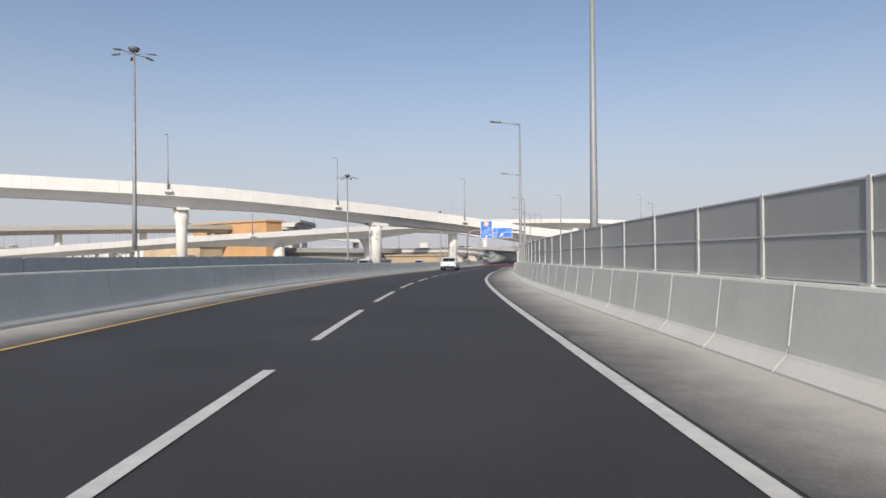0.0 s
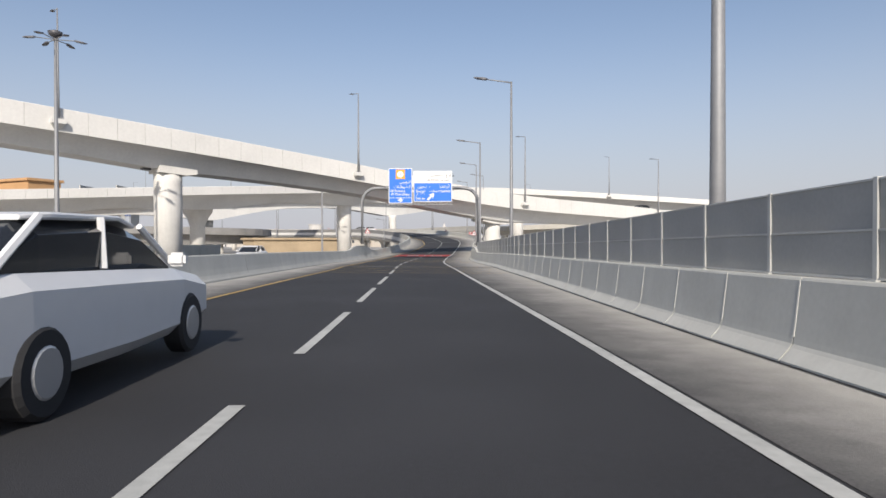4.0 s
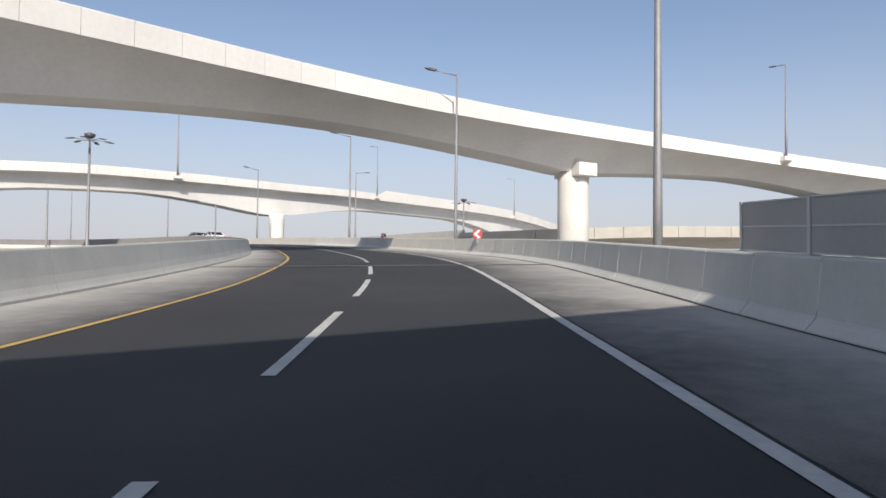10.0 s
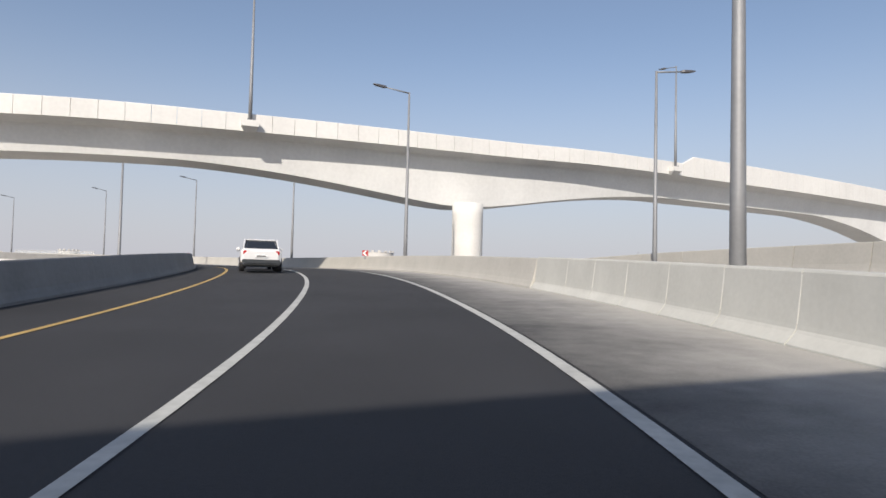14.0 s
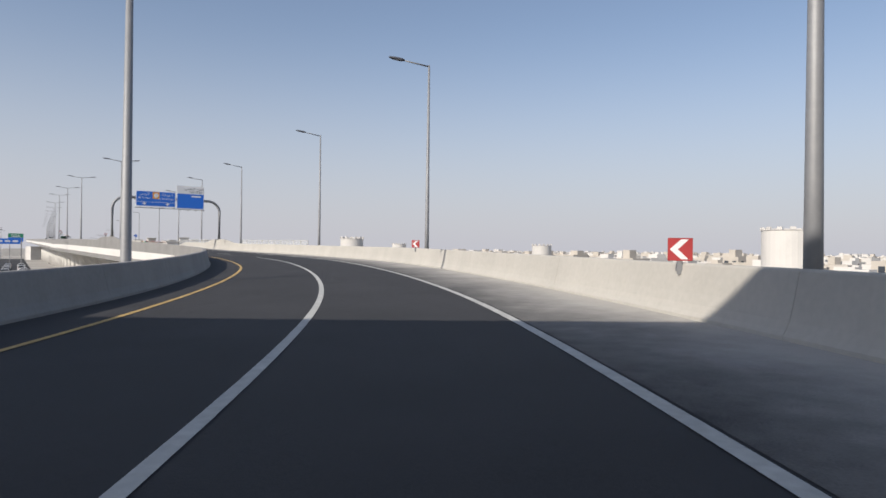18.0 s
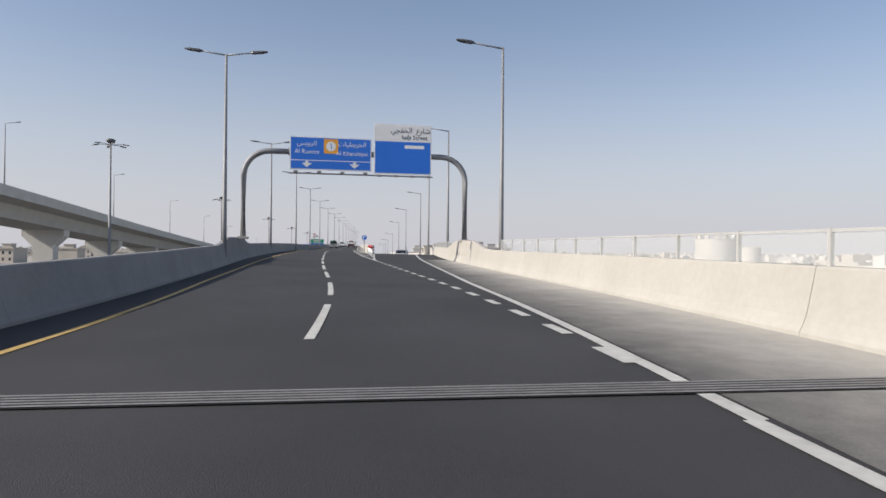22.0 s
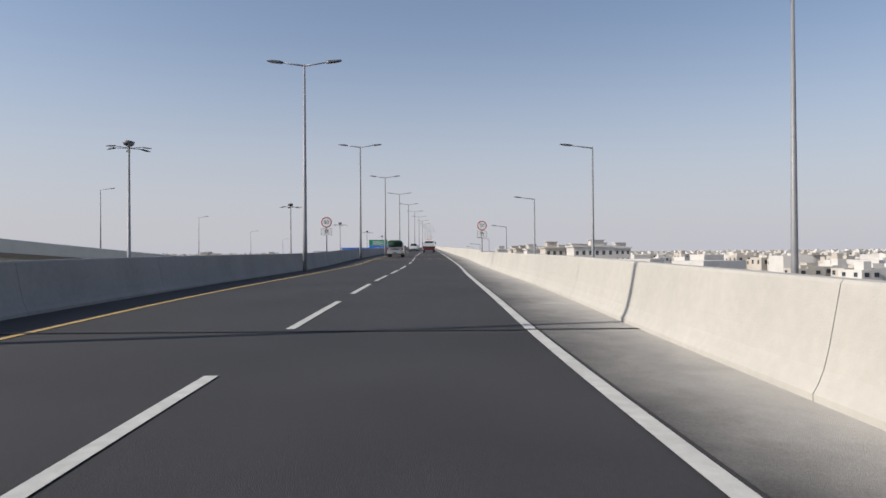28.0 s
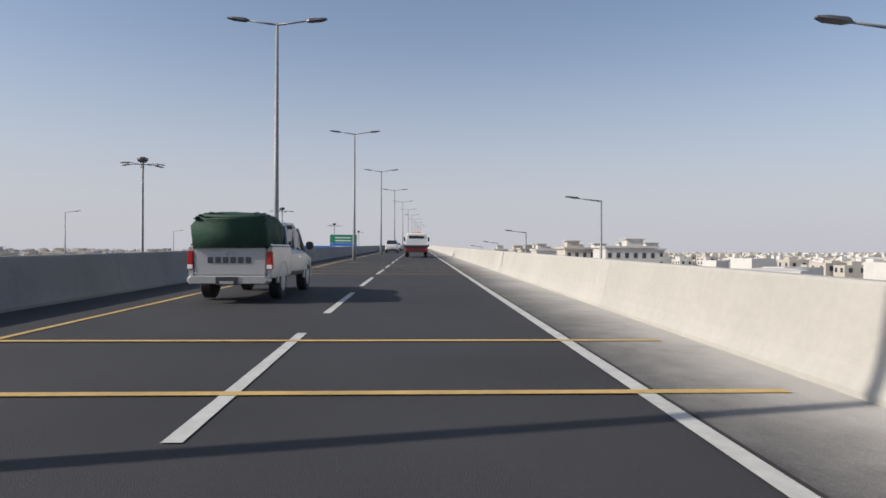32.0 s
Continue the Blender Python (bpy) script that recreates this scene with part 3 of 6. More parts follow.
# higher carriageway that runs beside the bend, with its own parapet
BESIDE = [(14.45, 17.1), (15.2, 16.6), (16, 16.3), (17, 16)]
BESIDE_RISE = [(14.45, 0.75), (15.2, 0.5), (16, 0.15), (17, -0.5)]
ribbon("side_road", span(14.5, 16.9, 0.1), lambda t: curve_val(BESIDE, t) + 0.3, lambda t: curve_val(BESIDE, t) + 7.2, 0.0, M_ASPHALT, "dark asphalt of the carriageway beside the bend", drop=lambda t: curve_val(BESIDE_RISE, t) + 0.1)
barrier_run("cream concrete parapet of the carriageway beside the bend", BESIDE, 1, 14.45, 16.9, 3.0, M_BARRIER_PALE, 1.15, drop=lambda t: curve_val(BESIDE_RISE, t), depth=6.0)

# deck and columns of our own viaduct
deck = thing("viaduct", "white concrete viaduct carrying the road on round columns", "viaduct", kind="structure")
bm = bmesh.new()
secs = []
for t in span(10.5, 60, 0.25):
    lo = curve_val(LEFT_BARRIER, t) - 0.55
    hi = (curve_val(RIGHT_BARRIER, t) if t < 26.9 else curve_val(INNER_BARRIER, t)) + 0.55
    secs.append([at(t, o, z) for o, z in ((lo, -0.1), (lo, -0.9), (lo + 2.2, -1.2), (lo + 3.0, -2.3), (hi - 3.0, -2.3), (hi - 2.2, -1.2), (hi, -0.9), (hi, -0.1))])
loft(bm, secs)
link("deck", bm, M_BRIDGE, deck)
for t in arc_times(13.0, 50, 13):
    bm = bmesh.new()
    p = at(t, (curve_val(LEFT_BARRIER, t) + 3) / 2, 0)
    top = p.z - 2.2
    tube(bm, [(p.x, p.y, GROUND_Z), (p.x, p.y, top - 2.2), (p.x, p.y, top - 1.3), (p.x, p.y, top - 0.5), (p.x, p.y, top)], [0.8, 0.8, 0.95, 1.4, 1.75], 20)
    link("column", bm, M_PIER, deck, smooth_shade=True)
# embankment below the first part of the road
bm = bmesh.new()
secs = []
for t in span(-8, 10.6, 0.3):
    lo, hi = curve_val(LEFT_BARRIER, t) - 0.4, curve_val(RIGHT_BARRIER, t) + 0.5
    base = Vector((0, 0, 1))
    s = [at(t, lo, -0.15), at(t, hi, -0.15), at(t, hi + 1.5, 0), at(t, lo - 1.5, 0)]
    s[2].z = s[3].z = GROUND_Z - 0.1
    secs.append(s)
loft(bm, secs)
tagged(link("embankment", bm, M_SAND), "sandy embankment below the road", "embankment", kind="structure")


# ---- acoustic wall on the right-hand barrier ----
def panel_wall(t0, t1, label, metres=1.857, low=0.9, high=1.86, table=RIGHT_BARRIER):
    wall = thing("acoustic_wall", label, "noise barrier", kind="structure")
    ts = arc_times(t0, t1, metres)
    for i, a in enumerate(ts):
        p, f, r = line_at(a)
        rr = Vector((r.x, r.y, 0)).normalized()
        m = Matrix((rr, f, Vector((0, 0, 1)))).transposed().to_4x4()
        m.translation = at(a, curve_val(table, a) + 0.48, 0)
        bm = bmesh.new()
        box(bm, (-0.05, -0.03, low - 0.02), (0.05, 0.03, high + 0.01), m=m)
        box(bm, (-0.09, -0.07, low - 0.02), (0.09, 0.07, low + 0.015), m=m)
        link("post", bm, M_PANEL_FRAME, wall)
        if i + 1 < len(ts):
            b = ts[i + 1]
            q = at(b, curve_val(table, b) + 0.48, 0)
            for z0, z1, nm, mt, th in ((low + 0.036, (low + high) / 2 - 0.014, "panel", M_PANEL, 0.03), ((low + high) / 2 + 0.014, high - 0.022, "panel", M_PANEL, 0.03),
                                       (low + 0.012, low + 0.034, "rail", M_PANEL_FRAME, 0.045), ((low + high) / 2 - 0.012, (low + high) / 2 + 0.012, "rail", M_PANEL_FRAME, 0.042), (high - 0.02, high, "rail", M_PANEL_FRAME, 0.042)):
                d = (q - m.translation)
                side = Vector((d.y, -d.x, 0)).normalized() * th
                a0, b0 = m.translation + f * 0.042, q - f * 0.042
                bm = bmesh.new()
                loft(bm, [[e - side + Vector((0, 0, z0)), e + side + Vector((0, 0, z0)), e + side + Vector((0, 0, z1)), e - side + Vector((0, 0, z1))] for e in (a0, b0)])
                link(nm, bm, mt, wall)
    return wall


panel_wall(-2.342, 7.8, "grey two-row acoustic panels in aluminium posts on the barrier")
panel_wall(8.49, 10.67, "grey two-row acoustic panels in aluminium posts on the barrier", low=0.93, high=1.72)


# ---- overpasses ----
def spline(pts, n=8):
    pts = [Vector(p) for p in pts]
    out = []
    for i in range(len(pts) - 1):
        p0, p1, p2, p3 = pts[max(i - 1, 0)], pts[i], pts[i + 1], pts[min(i + 2, len(pts) - 1)]
        for j in range(n):
            u = j / n
            out.append(0.5 * (2 * p1 + (p2 - p0) * u + (2 * p0 - 5 * p1 + 4 * p2 - p3) * u * u + (3 * p1 - p0 - 3 * p2 + p3) * u ** 3))
    out.append(pts[-1])
    return out


def resample(pts, step):
    out, acc = [pts[0]], 0.0
    for a, b in zip(pts, pts[1:]):
        d = (b - a).length
        while acc + d >= step:
            a = a + (b - a) * ((step - acc) / (b - a).length)
            d = (b - a).length
            acc = 0.0
            out.append(a.copy())
        acc += d
    return out


def overpass(label, edge, width, white, depth, haunch, piers, panel=2.4, pier_r=1.3, head=False, step=None, soffit=None):
    """edge: the near parapet's top line. piers: (x, y, top) of the columns. white: the parapet's height on its outer face."""
    br = thing("overpass", label, "overpass", kind="structure")
    line = resample(spline(edge), panel)
    frames = []
    for i, p in enumerate(line):
        d = line[min(i + 1, len(line) - 1)] - line[max(i - 1, 0)]
        f = Vector((d.x, d.y, 0)).normalized()
        n = Vector((-f.y, f.x, 0))
        near = min([1e9] + [(Vector((q[0], q[1])) - Vector((p.x, p.y)) - Vector((n.x, n.y)) * width / 2).length for q in piers])
        k = max(0.0, 1 - near / 22.0) ** 1.6
        frames.append((p, f, n, depth + haunch * k))
    z = Vector((0, 0, 1))
    # girder: deck slab, webs and soffit
    bm = bmesh.new()
    secs = []
    for p, f, n, dep in frames:
        inset, other = (2.6, 2.6) if head else (1.6, 2.1) if width > 9 else (1.95, 3.2)
        lip = 1.5 if white == 1.2 else 2.0
        prof = [(0.35, -1.1), (0.35, -white + 0.05), (lip - 0.1, -white - 0.22), (lip, -white - 0.4), (max(inset, lip + 0.05), -dep), (width - other, -dep), (width - 2.0, -white - 0.4), (width - 1.9, -white - 0.22), (width - 0.35, -white + 0.05), (width - 0.35, -1.1)]
        if soffit:
            # wings that sweep down from the parapet to a narrow soffit
            (a0, a1), fall = soffit, dep - white
            wing = ((0.0, 0.0), (0.22, 0.05), (0.45, 0.17), (0.66, 0.38), (0.84, 0.66), (1.0, 1.0))
            prof = [(0.35, -1.1)] + [(0.35 + (a0 - 0.35) * u, 0.05 - white - (fall + 0.05) * v) for u, v in wing]
            prof += [(width - 0.35 - (width - 0.35 - a1) * u, 0.05 - white - (fall + 0.05) * v) for u, v in wing[::-1]] + [(width - 0.35, -1.1)]
        secs.append([p + n * o + z * h for o, h in prof])
    loft(bm, secs)
    girder = link("girder", bm, M_GIRDER, br, smooth_shade=bool(soffit))
    if soffit:
        girder.data.set_sharp_from_angle(angle=radians(32))
    bm = bmesh.new()
    loft(bm, [[p + n * 0.42 + z * -1.08, p + n * (width - 0.42) + z * -1.08, p + n * (width - 0.42) + z * -1.02, p + n * 0.42 + z * -1.02] for p, f, n, d in frames])
    link("roadway", bm, M_ASPHALT, br)
    # parapet panels
    for (p, f, n, _), (q, g, m, _) in zip(frames, frames[1:]):
        bm = bmesh.new()
        secs = []
        for a, w, s in ((p, n, 1), (q, m, -1)):
            up = step[1] if step and a.x > step[0] else 0.0
            secs.append([a + f * 0.012 * s + w * o + z * h for o, h in ((0.0, up - 0.05), (0.05, up), (0.22, up), (0.27, up - 0.05), (0.36, -1.05), (0.36, -white + 0.02), (0.0, -white))])
        loft(bm, secs)
        link("parapet_panel", bm, M_BRIDGE, br)
    bm = bmesh.new()
    loft(bm, [[p + n * (width - o) + z * h for o, h in ((0.0, -0.05), (0.05, 0), (0.22, 0), (0.27, -0.05), (0.36, -1.05), (0.36, -white + 0.02), (0.0, -white))] for p, f, n, d in frames])
    link("far_parapet", bm, M_BRIDGE, br)
    for x, y, top, *flare in piers:
        stem, back, on, bulb = flare if head else (pier_r, 0, 0, 0)
        flare = [] if head else flare
        near = min(range(len(frames)), key=lambda i: (frames[i][0] + frames[i][2] * width / 2 - Vector((x, y, frames[i][0].z))).length)
        p, f, n, dep = frames[near]
        built_in = not head and not flare and not (white == 1.26 and x < 20)
        if built_in:
            top = p.z - dep + 0.12
        elif head:
            top = p.z - dep - 0.35
        bm = bmesh.new()
        wide = stem * (flare[0] if flare else 1.0)
        slim = stem * (0.85 if flare else 1.0)
        tube(bm, [(x, y, GROUND_Z - 0.2), (x, y, top - 3.2), (x, y, top - 2.0), (x, y, top - 0.9), (x, y, top)], [slim, slim, slim * 0.7 + wide * 0.3, slim * 0.1 + wide * 0.9, wide], 28) if not bulb else \
            tube(bm, [(x, y, GROUND_Z - 0.2), (x, y, top - 3.0), (x, y, top - 2.3), (x, y, top - 1.5), (x, y, top - 0.7), (x, y, top - 0.1), (x, y, top)], [slim, slim, slim * 1.08, slim * 1.32, slim * 1.38, slim * 1.24, slim * 1.2], 28)
        link("column", bm, M_PIER, br, smooth_shade=True)
        bm = bmesh.new()
        m = Matrix((f, n, z)).transposed().to_4x4()
        m.translation = Vector((x, y, 0))
        lo, hi = top - 0.02, p.z - dep + 0.05
        if head and on:
            # drop head that tapers along the bridge down to the column
            ahead = frames[min(near + 1, len(frames) - 1)][0] - p
            fall = ahead.z / ahead.xy.length
            o = [(-stem, hi - 0.46), (stem, hi - 0.46), (on, hi - 0.2), (on, hi + 0.25), (-back, hi + 0.25), (-back, hi - 0.2)]
            loft(bm, [[m @ Vector((u, v, h + fall * u)) for u, h in o] for v in (-1.38, 1.38)])
            link("pier_head", bm, M_PIER, br)
            bm = bmesh.new()
            box(bm, (-2.5, -0.33, hi - 0.30 - 2.1 * fall), (-1.75, 0.37, hi - 0.1 - 2.1 * fall), m=m)
            link("access_hatch", bm, M_DARK, br)
        elif built_in and x > 20 and white == 1.26:
            box(bm, (-pier_r * 0.72, -width / 2 + 2.0, hi - 0.4), (pier_r * 0.72, width / 2 - 2.6, hi + 0.75), 0.04, m=m)
            link("pier_head", bm, M_PIER, br)
        elif not built_in and hi - lo > 0.05:
            box(bm, (-pier_r * 0.95, -1.9, lo), (pier_r * 0.95, 1.9, hi), 0.05, m=m)
            link("bearing_block", bm, M_PIER, br)
        else:
            bm.free()
    return br, frames


A_EDGE = [(-128, 61.7, 12.3), (-88.6, 84.3, 12.88), (-45.6, 107.0, 12.3), (-20.8, 124.87, 10.91), (1.95, 141.14, 8.96), (25.86, 153.18, 6.14), (56.7, 167.1, 4.6), (97.3, 178.5, 0.61), (138.2, 188.2, -1.14)]
B_EDGE = [(-109.9, 104.5, -0.92), (-59, 138.7, 4.25), (-38.1, 152.96, 6.06), (-16.4, 169.5, 8.05), (0.8, 185.16, 9.64), (16.1, 197.67, 10.98), (29.25, 204.8, 11.34), (42.2, 210.1, 11.63), (68.84, 214.86, 10.97), (110.2, 218.1, 8.93), (159.7, 223.8, 5.13)]
C_EDGE = [(-95, 210, 5.8), (-60, 228, 8.6), (-27, 246, 11.0), (-9, 253.3, 12.25), (4.2, 260.5, 12.65), (20, 269.5, 12.75), (35.7, 280, 13.0), (75, 312, 13.0), (105, 345, 11), (125, 385, 10)]
bridge_a, fr_a = overpass("white concrete overpass sloping down across the road", A_EDGE, 7.0, 2.0, 3.22, 0.55, [(-45.6, 111.4, 8.0, 0.93, 0, 0, 1), (-14.1, 133.6, 5.4, 1.33, 1.34, 2.4, 0), (24.3, 156.65, 1.75, 1.1, 2.75, 2.6, 0), (59.6, 172.0, 0.0, 1.12, 1.5, 1.5, 0)], pier_r=1.12, head=True, soffit=(2.1, 5.1))
bridge_b, fr_b = overpass("curved white concrete overpass with grey girder", B_EDGE, 8.2, 1.26, 2.35, 1.45, [(-40.2, 156.4, 2.6), (-20.7, 175.9, 5.2, 1.75), (2.97, 194.0, 7.95), (43.8, 214.9, 7.2), (85, 221, 5.4)], pier_r=1.4, soffit=(3.4, 6.3))
bridge_c, fr_c = overpass("long haunched white concrete overpass with panelled parapet", C_EDGE, 8.4, 1.2, 3.1, 2.7, [(-34, 249, 5.6), (17.7, 269.0, 6.6), (70, 312, 6.4)], pier_r=1.2, step=(37.0, 0.75), panel=1.5)

# ---- lamps ----
def lamp_head(bm, m):
    loft(bm, [[m @ Vector(p) for p in s] for s in (
        [(-0.05, 0, -0.03), (0.05, 0, -0.03), (0.05, 0, 0.04), (-0.05, 0, 0.04)],
        [(-0.14, 0.15, -0.05), (0.14, 0.15, -0.05), (0.12, 0.15, 0.06), (-0.12, 0.15, 0.06)],
        [(-0.17, 0.6, -0.04), (0.17, 0.6, -0.04), (0.12, 0.6, 0.05), (-0.12, 0.6, 0.05)],
        [(-0.08, 0.85, -0.01), (0.08, 0.85, -0.01), (0.07, 0.85, 0.03), (-0.07, 0.85, 0.03)])])


def street_lamp(label, height, arms, reach=1.5, rise=0.12, group="street lamps"):
    """Built at the origin; arms: the headings of its brackets in degrees, 0 along +x."""
    e = thing("street_lamp", label, "street lamp", group=group)
    bm = bmesh.new()
    tube(bm, [(0, 0, 0), (0, 0, 2.2), (0, 0, height)], [0.13, 0.115, 0.055], 12)
    link("pole", bm, M_STEEL, e, smooth_shade=True)
    bm = bmesh.new()
    box(bm, (-0.22, -0.22, 0), (0.22, 0.22, 0.05), 0.01)
    for sx in (-1, 1):
        for sy in (-1, 1):
            tube(bm, [(sx * 0.16, sy * 0.16, 0.04), (sx * 0.16, sy * 0.16, 0.12)], 0.025, 6)
    link("base_plate", bm, M_STEEL, e)
    for a in arms:
        c, s = math.cos(radians(a)), math.sin(radians(a))
        bm = bmesh.new()
        tube(bm, [(0, 0, height - 0.06), (c * reach * 0.5, s * reach * 0.5, height - 0.03 + rise * 0.5), (c * reach, s * reach, height + rise)], [0.045, 0.04, 0.032], 8)
        link("bracket", bm, M_STEEL, e, smooth_shade=True)
        bm = bmesh.new()
        m = pose(c * reach * 0.94, s * reach * 0.94, height + rise, 6, 0, a - 90)
        lamp_head(bm, m)
        link("lamp_head", bm, M_DARK, e)
    return e


def high_mast(label, height):
    e = thing("high_mast_light", label, "high mast light", group="high mast lights")
    bm = bmesh.new()
    tube(bm, [(0, 0, 0), (0, 0, 3), (0, 0, height)], [0.22, 0.19, 0.09], 14)
    link("pole", bm, M_STEEL, e, smooth_shade=True)
    bm = bmesh.new()
    tube(bm, [(0, 0, height - 0.1), (0, 0, height + 0.05), (0, 0, height + 0.3), (0, 0, height + 0.42)], [0.18, 0.42, 0.5, 0.2], 16)
    link("head_cover", bm, M_DARK, e, smooth_shade=True)
    for i in range(6):
        a = math.pi * i / 3 + 0.3
        c, s = math.cos(a), math.sin(a)
        bm = bmesh.new()
        tube(bm, [(0.1 * c, 0.1 * s, height - 0.25), (1.25 * c, 1.25 * s, height - 0.2)], 0.035, 6)
        link("arm", bm, M_STEEL, e)
        bm = bmesh.new()
        m = pose(1.2 * c, 1.2 * s, height - 0.2, -8, 0, math.degrees(a) - 90)
        lamp_head(bm, m)
        link("floodlight", bm, M_DARK, e)
    return e


lamp_1 = street_lamp("tall galvanised street lamp with one arm on the barrier", 10.6, [180])
lamp_2 = street_lamp("tall galvanised street lamp with two arms behind the median barrier", 11.3, [0, 180], reach=1.2)
lamp_s = street_lamp("slim street lamp with one arm on the overpass parapet", 9.3, [90], reach=1.2)
mast = high_mast("galvanised high mast with a ring of floodlights", 18.0)
used = set()


def put(src, m):
    if src in used:
        return copy_thing(src, m)
    used.add(src)
    src.matrix_world = m
    return src


# right-hand lamps stand just behind the barrier
RIGHT_LAMPS = [(-0.7, 4.15, 1.03), (1.11, 4.42, 1.03), (2.89, 4.18, 1.03), (4.57, 4.43, 1.03), (6.30, 5.04, 1.03), (7.66, 4.85, 1.03), (9.22, 5.16, 1.12), (11.04, 6.31, 1.13),
               (12.8, 6.18, 1.13), (14.66, 5.25, 1.10), (16.68, 5.43, 1.02), (18.58, 5.67, 1.04), (20.5, 5.87, 1.03), (22.26, 5.92, 1.02), (24.15, 7.08, 0.99), (25.86, 8.74, 1.0)]
for t, off, tall in RIGHT_LAMPS:
    put(lamp_1, pose(*at(t, off, -0.3 if t > 9 else 0.0), 0, 0, heading(t)) @ Matrix.Diagonal((1, 1, tall, 1)))
    bm = bmesh.new()
    q = at(t, off, 0)
    m = pose(q.x, q.y, 0, 0, 0, heading(t))
    if t > 9:
        box(bm, (-0.42, -0.45, q.z - 0.9), (0.42, 0.45, q.z - 0.3), 0.04, m=m)
    else:
        box(bm, (-0.35, -0.4, GROUND_Z), (0.45, 0.4, q.z), 0.04, m=m)
    tagged(link("lamp_plinth", bm, M_BARRIER), "concrete plinth below a street lamp", "plinth", group="lamp plinths")
for x, y, ztop in ((-105.9, 337.3, 13.6), (-133.7, 350.1, 13.4), (-155.8, 357.9, 12.3), (-180.0, 367.4, 10.9), (-203.3, 376.2, 8.8), (-229, 386, 7.6), (-254, 396, 6.8), (-279, 406, 6.4)):
    put(lamp_1, pose(x, y, ztop - 10.7, 0, 0, 68))
# two-armed lamps in the median, one line of them out to the horizon
TWO_ARMED = [(-73.6, 309.5, 13.85), (-102.4, 318.6, 15.4), (-128.2, 328.2, 15.9), (-152.6, 337.5, 16.3), (-175.3, 346.5, 15.95), (-196.4, 355.3, 15.8)]
TWO_ARMED += [(-196.4 - 22.4 * k, 355.3 + 9.3 * k, 15.8 + 0.08 * k) for k in range(1, 11)]
for k, (x, y, top) in enumerate(TWO_ARMED):
    foot = 3.35 + 0.16 * min(k, 8)
    put(lamp_2, pose(x, y, foot, 0, 0, 68) @ Matrix.Diagonal((1, 1, (top - foot) / 11.4, 1)))
for x, y, ztop in ((-27.9, 57.8, 18.9), (-17.4, 116.8, 14.7), (-19.2, 280.75, 14.7), (0.9, 226.7, 11.1), (46.5, 259.2, 10.1), (-0.7, 178.0, 12.0),
                   (-121.4, 305.3, 16.2), (-181.7, 327.1, 15.1), (-233.5, 349.2, 13.8), (-281, 369, 12.8), (-335, 391, 12.6), (-390, 413, 12.5)):
    put(mast, pose(x, y, ztop - 18.2, 0, 0, x * 7 % 60))
put(lamp_1, pose(28.5, 252.4, 1.7, 0, 0, 180 + heading(16)))
put(lamp_1, pose(12.4, 222.2, -6.2, 0, 0, 20))
# lamps on the overpass parapets, on their brackets
def parapet_lamps(frames, spots, below, bridge):
    for x, y in spots:
        i = min(range(len(frames)), key=lambda k: (frames[k][0].xy - Vector((x, y))).length)
        p, f, n, _ = frames[i]
        yaw = math.degrees(math.atan2(f.y, f.x))
        m = pose(p.x, p.y, p.z, 0, 0, yaw)
        bm = bmesh.new()
        loft(bm, [[m @ Vector(v) for v in s] for s in ([(-0.3, 0.0, -below), (0.3, 0.0, -below), (0.3, -0.1, -below), (-0.3, -0.1, -below)],
                                                       [(-0.55, 0.0, -below + 0.35), (0.55, 0.0, -below + 0.35), (0.55, -0.62, -below + 0.35), (-0.55, -0.62, -below + 0.35)],
                                                       [(-0.55, 0.0, -below + 0.75), (0.55, 0.0, -below + 0.75), (0.55, -0.62, -below + 0.75), (-0.55, -0.62, -below + 0.75)])])
        link("lamp_bracket", bm, M_BRIDGE, bridge)
        q = m @ Vector((0, -0.32, -below + 0.75))
        put(lamp_s, pose(q.x, q.y, q.z, 0, 0, yaw))


parapet_lamps(fr_a, ((-45.1, 107.4), (-21.3, 124.5), (3.9, 142.4), (27.4, 153.95), (55, 166)), 1.75, bridge_a)
parapet_lamps(fr_b, ((-45, 151), (68, 209)), 1.2, bridge_b)
parapet_lamps(fr_c, ((-27, 246), (4.0, 260.4), (35.7, 280), (75, 312)), 1.3, bridge_c)


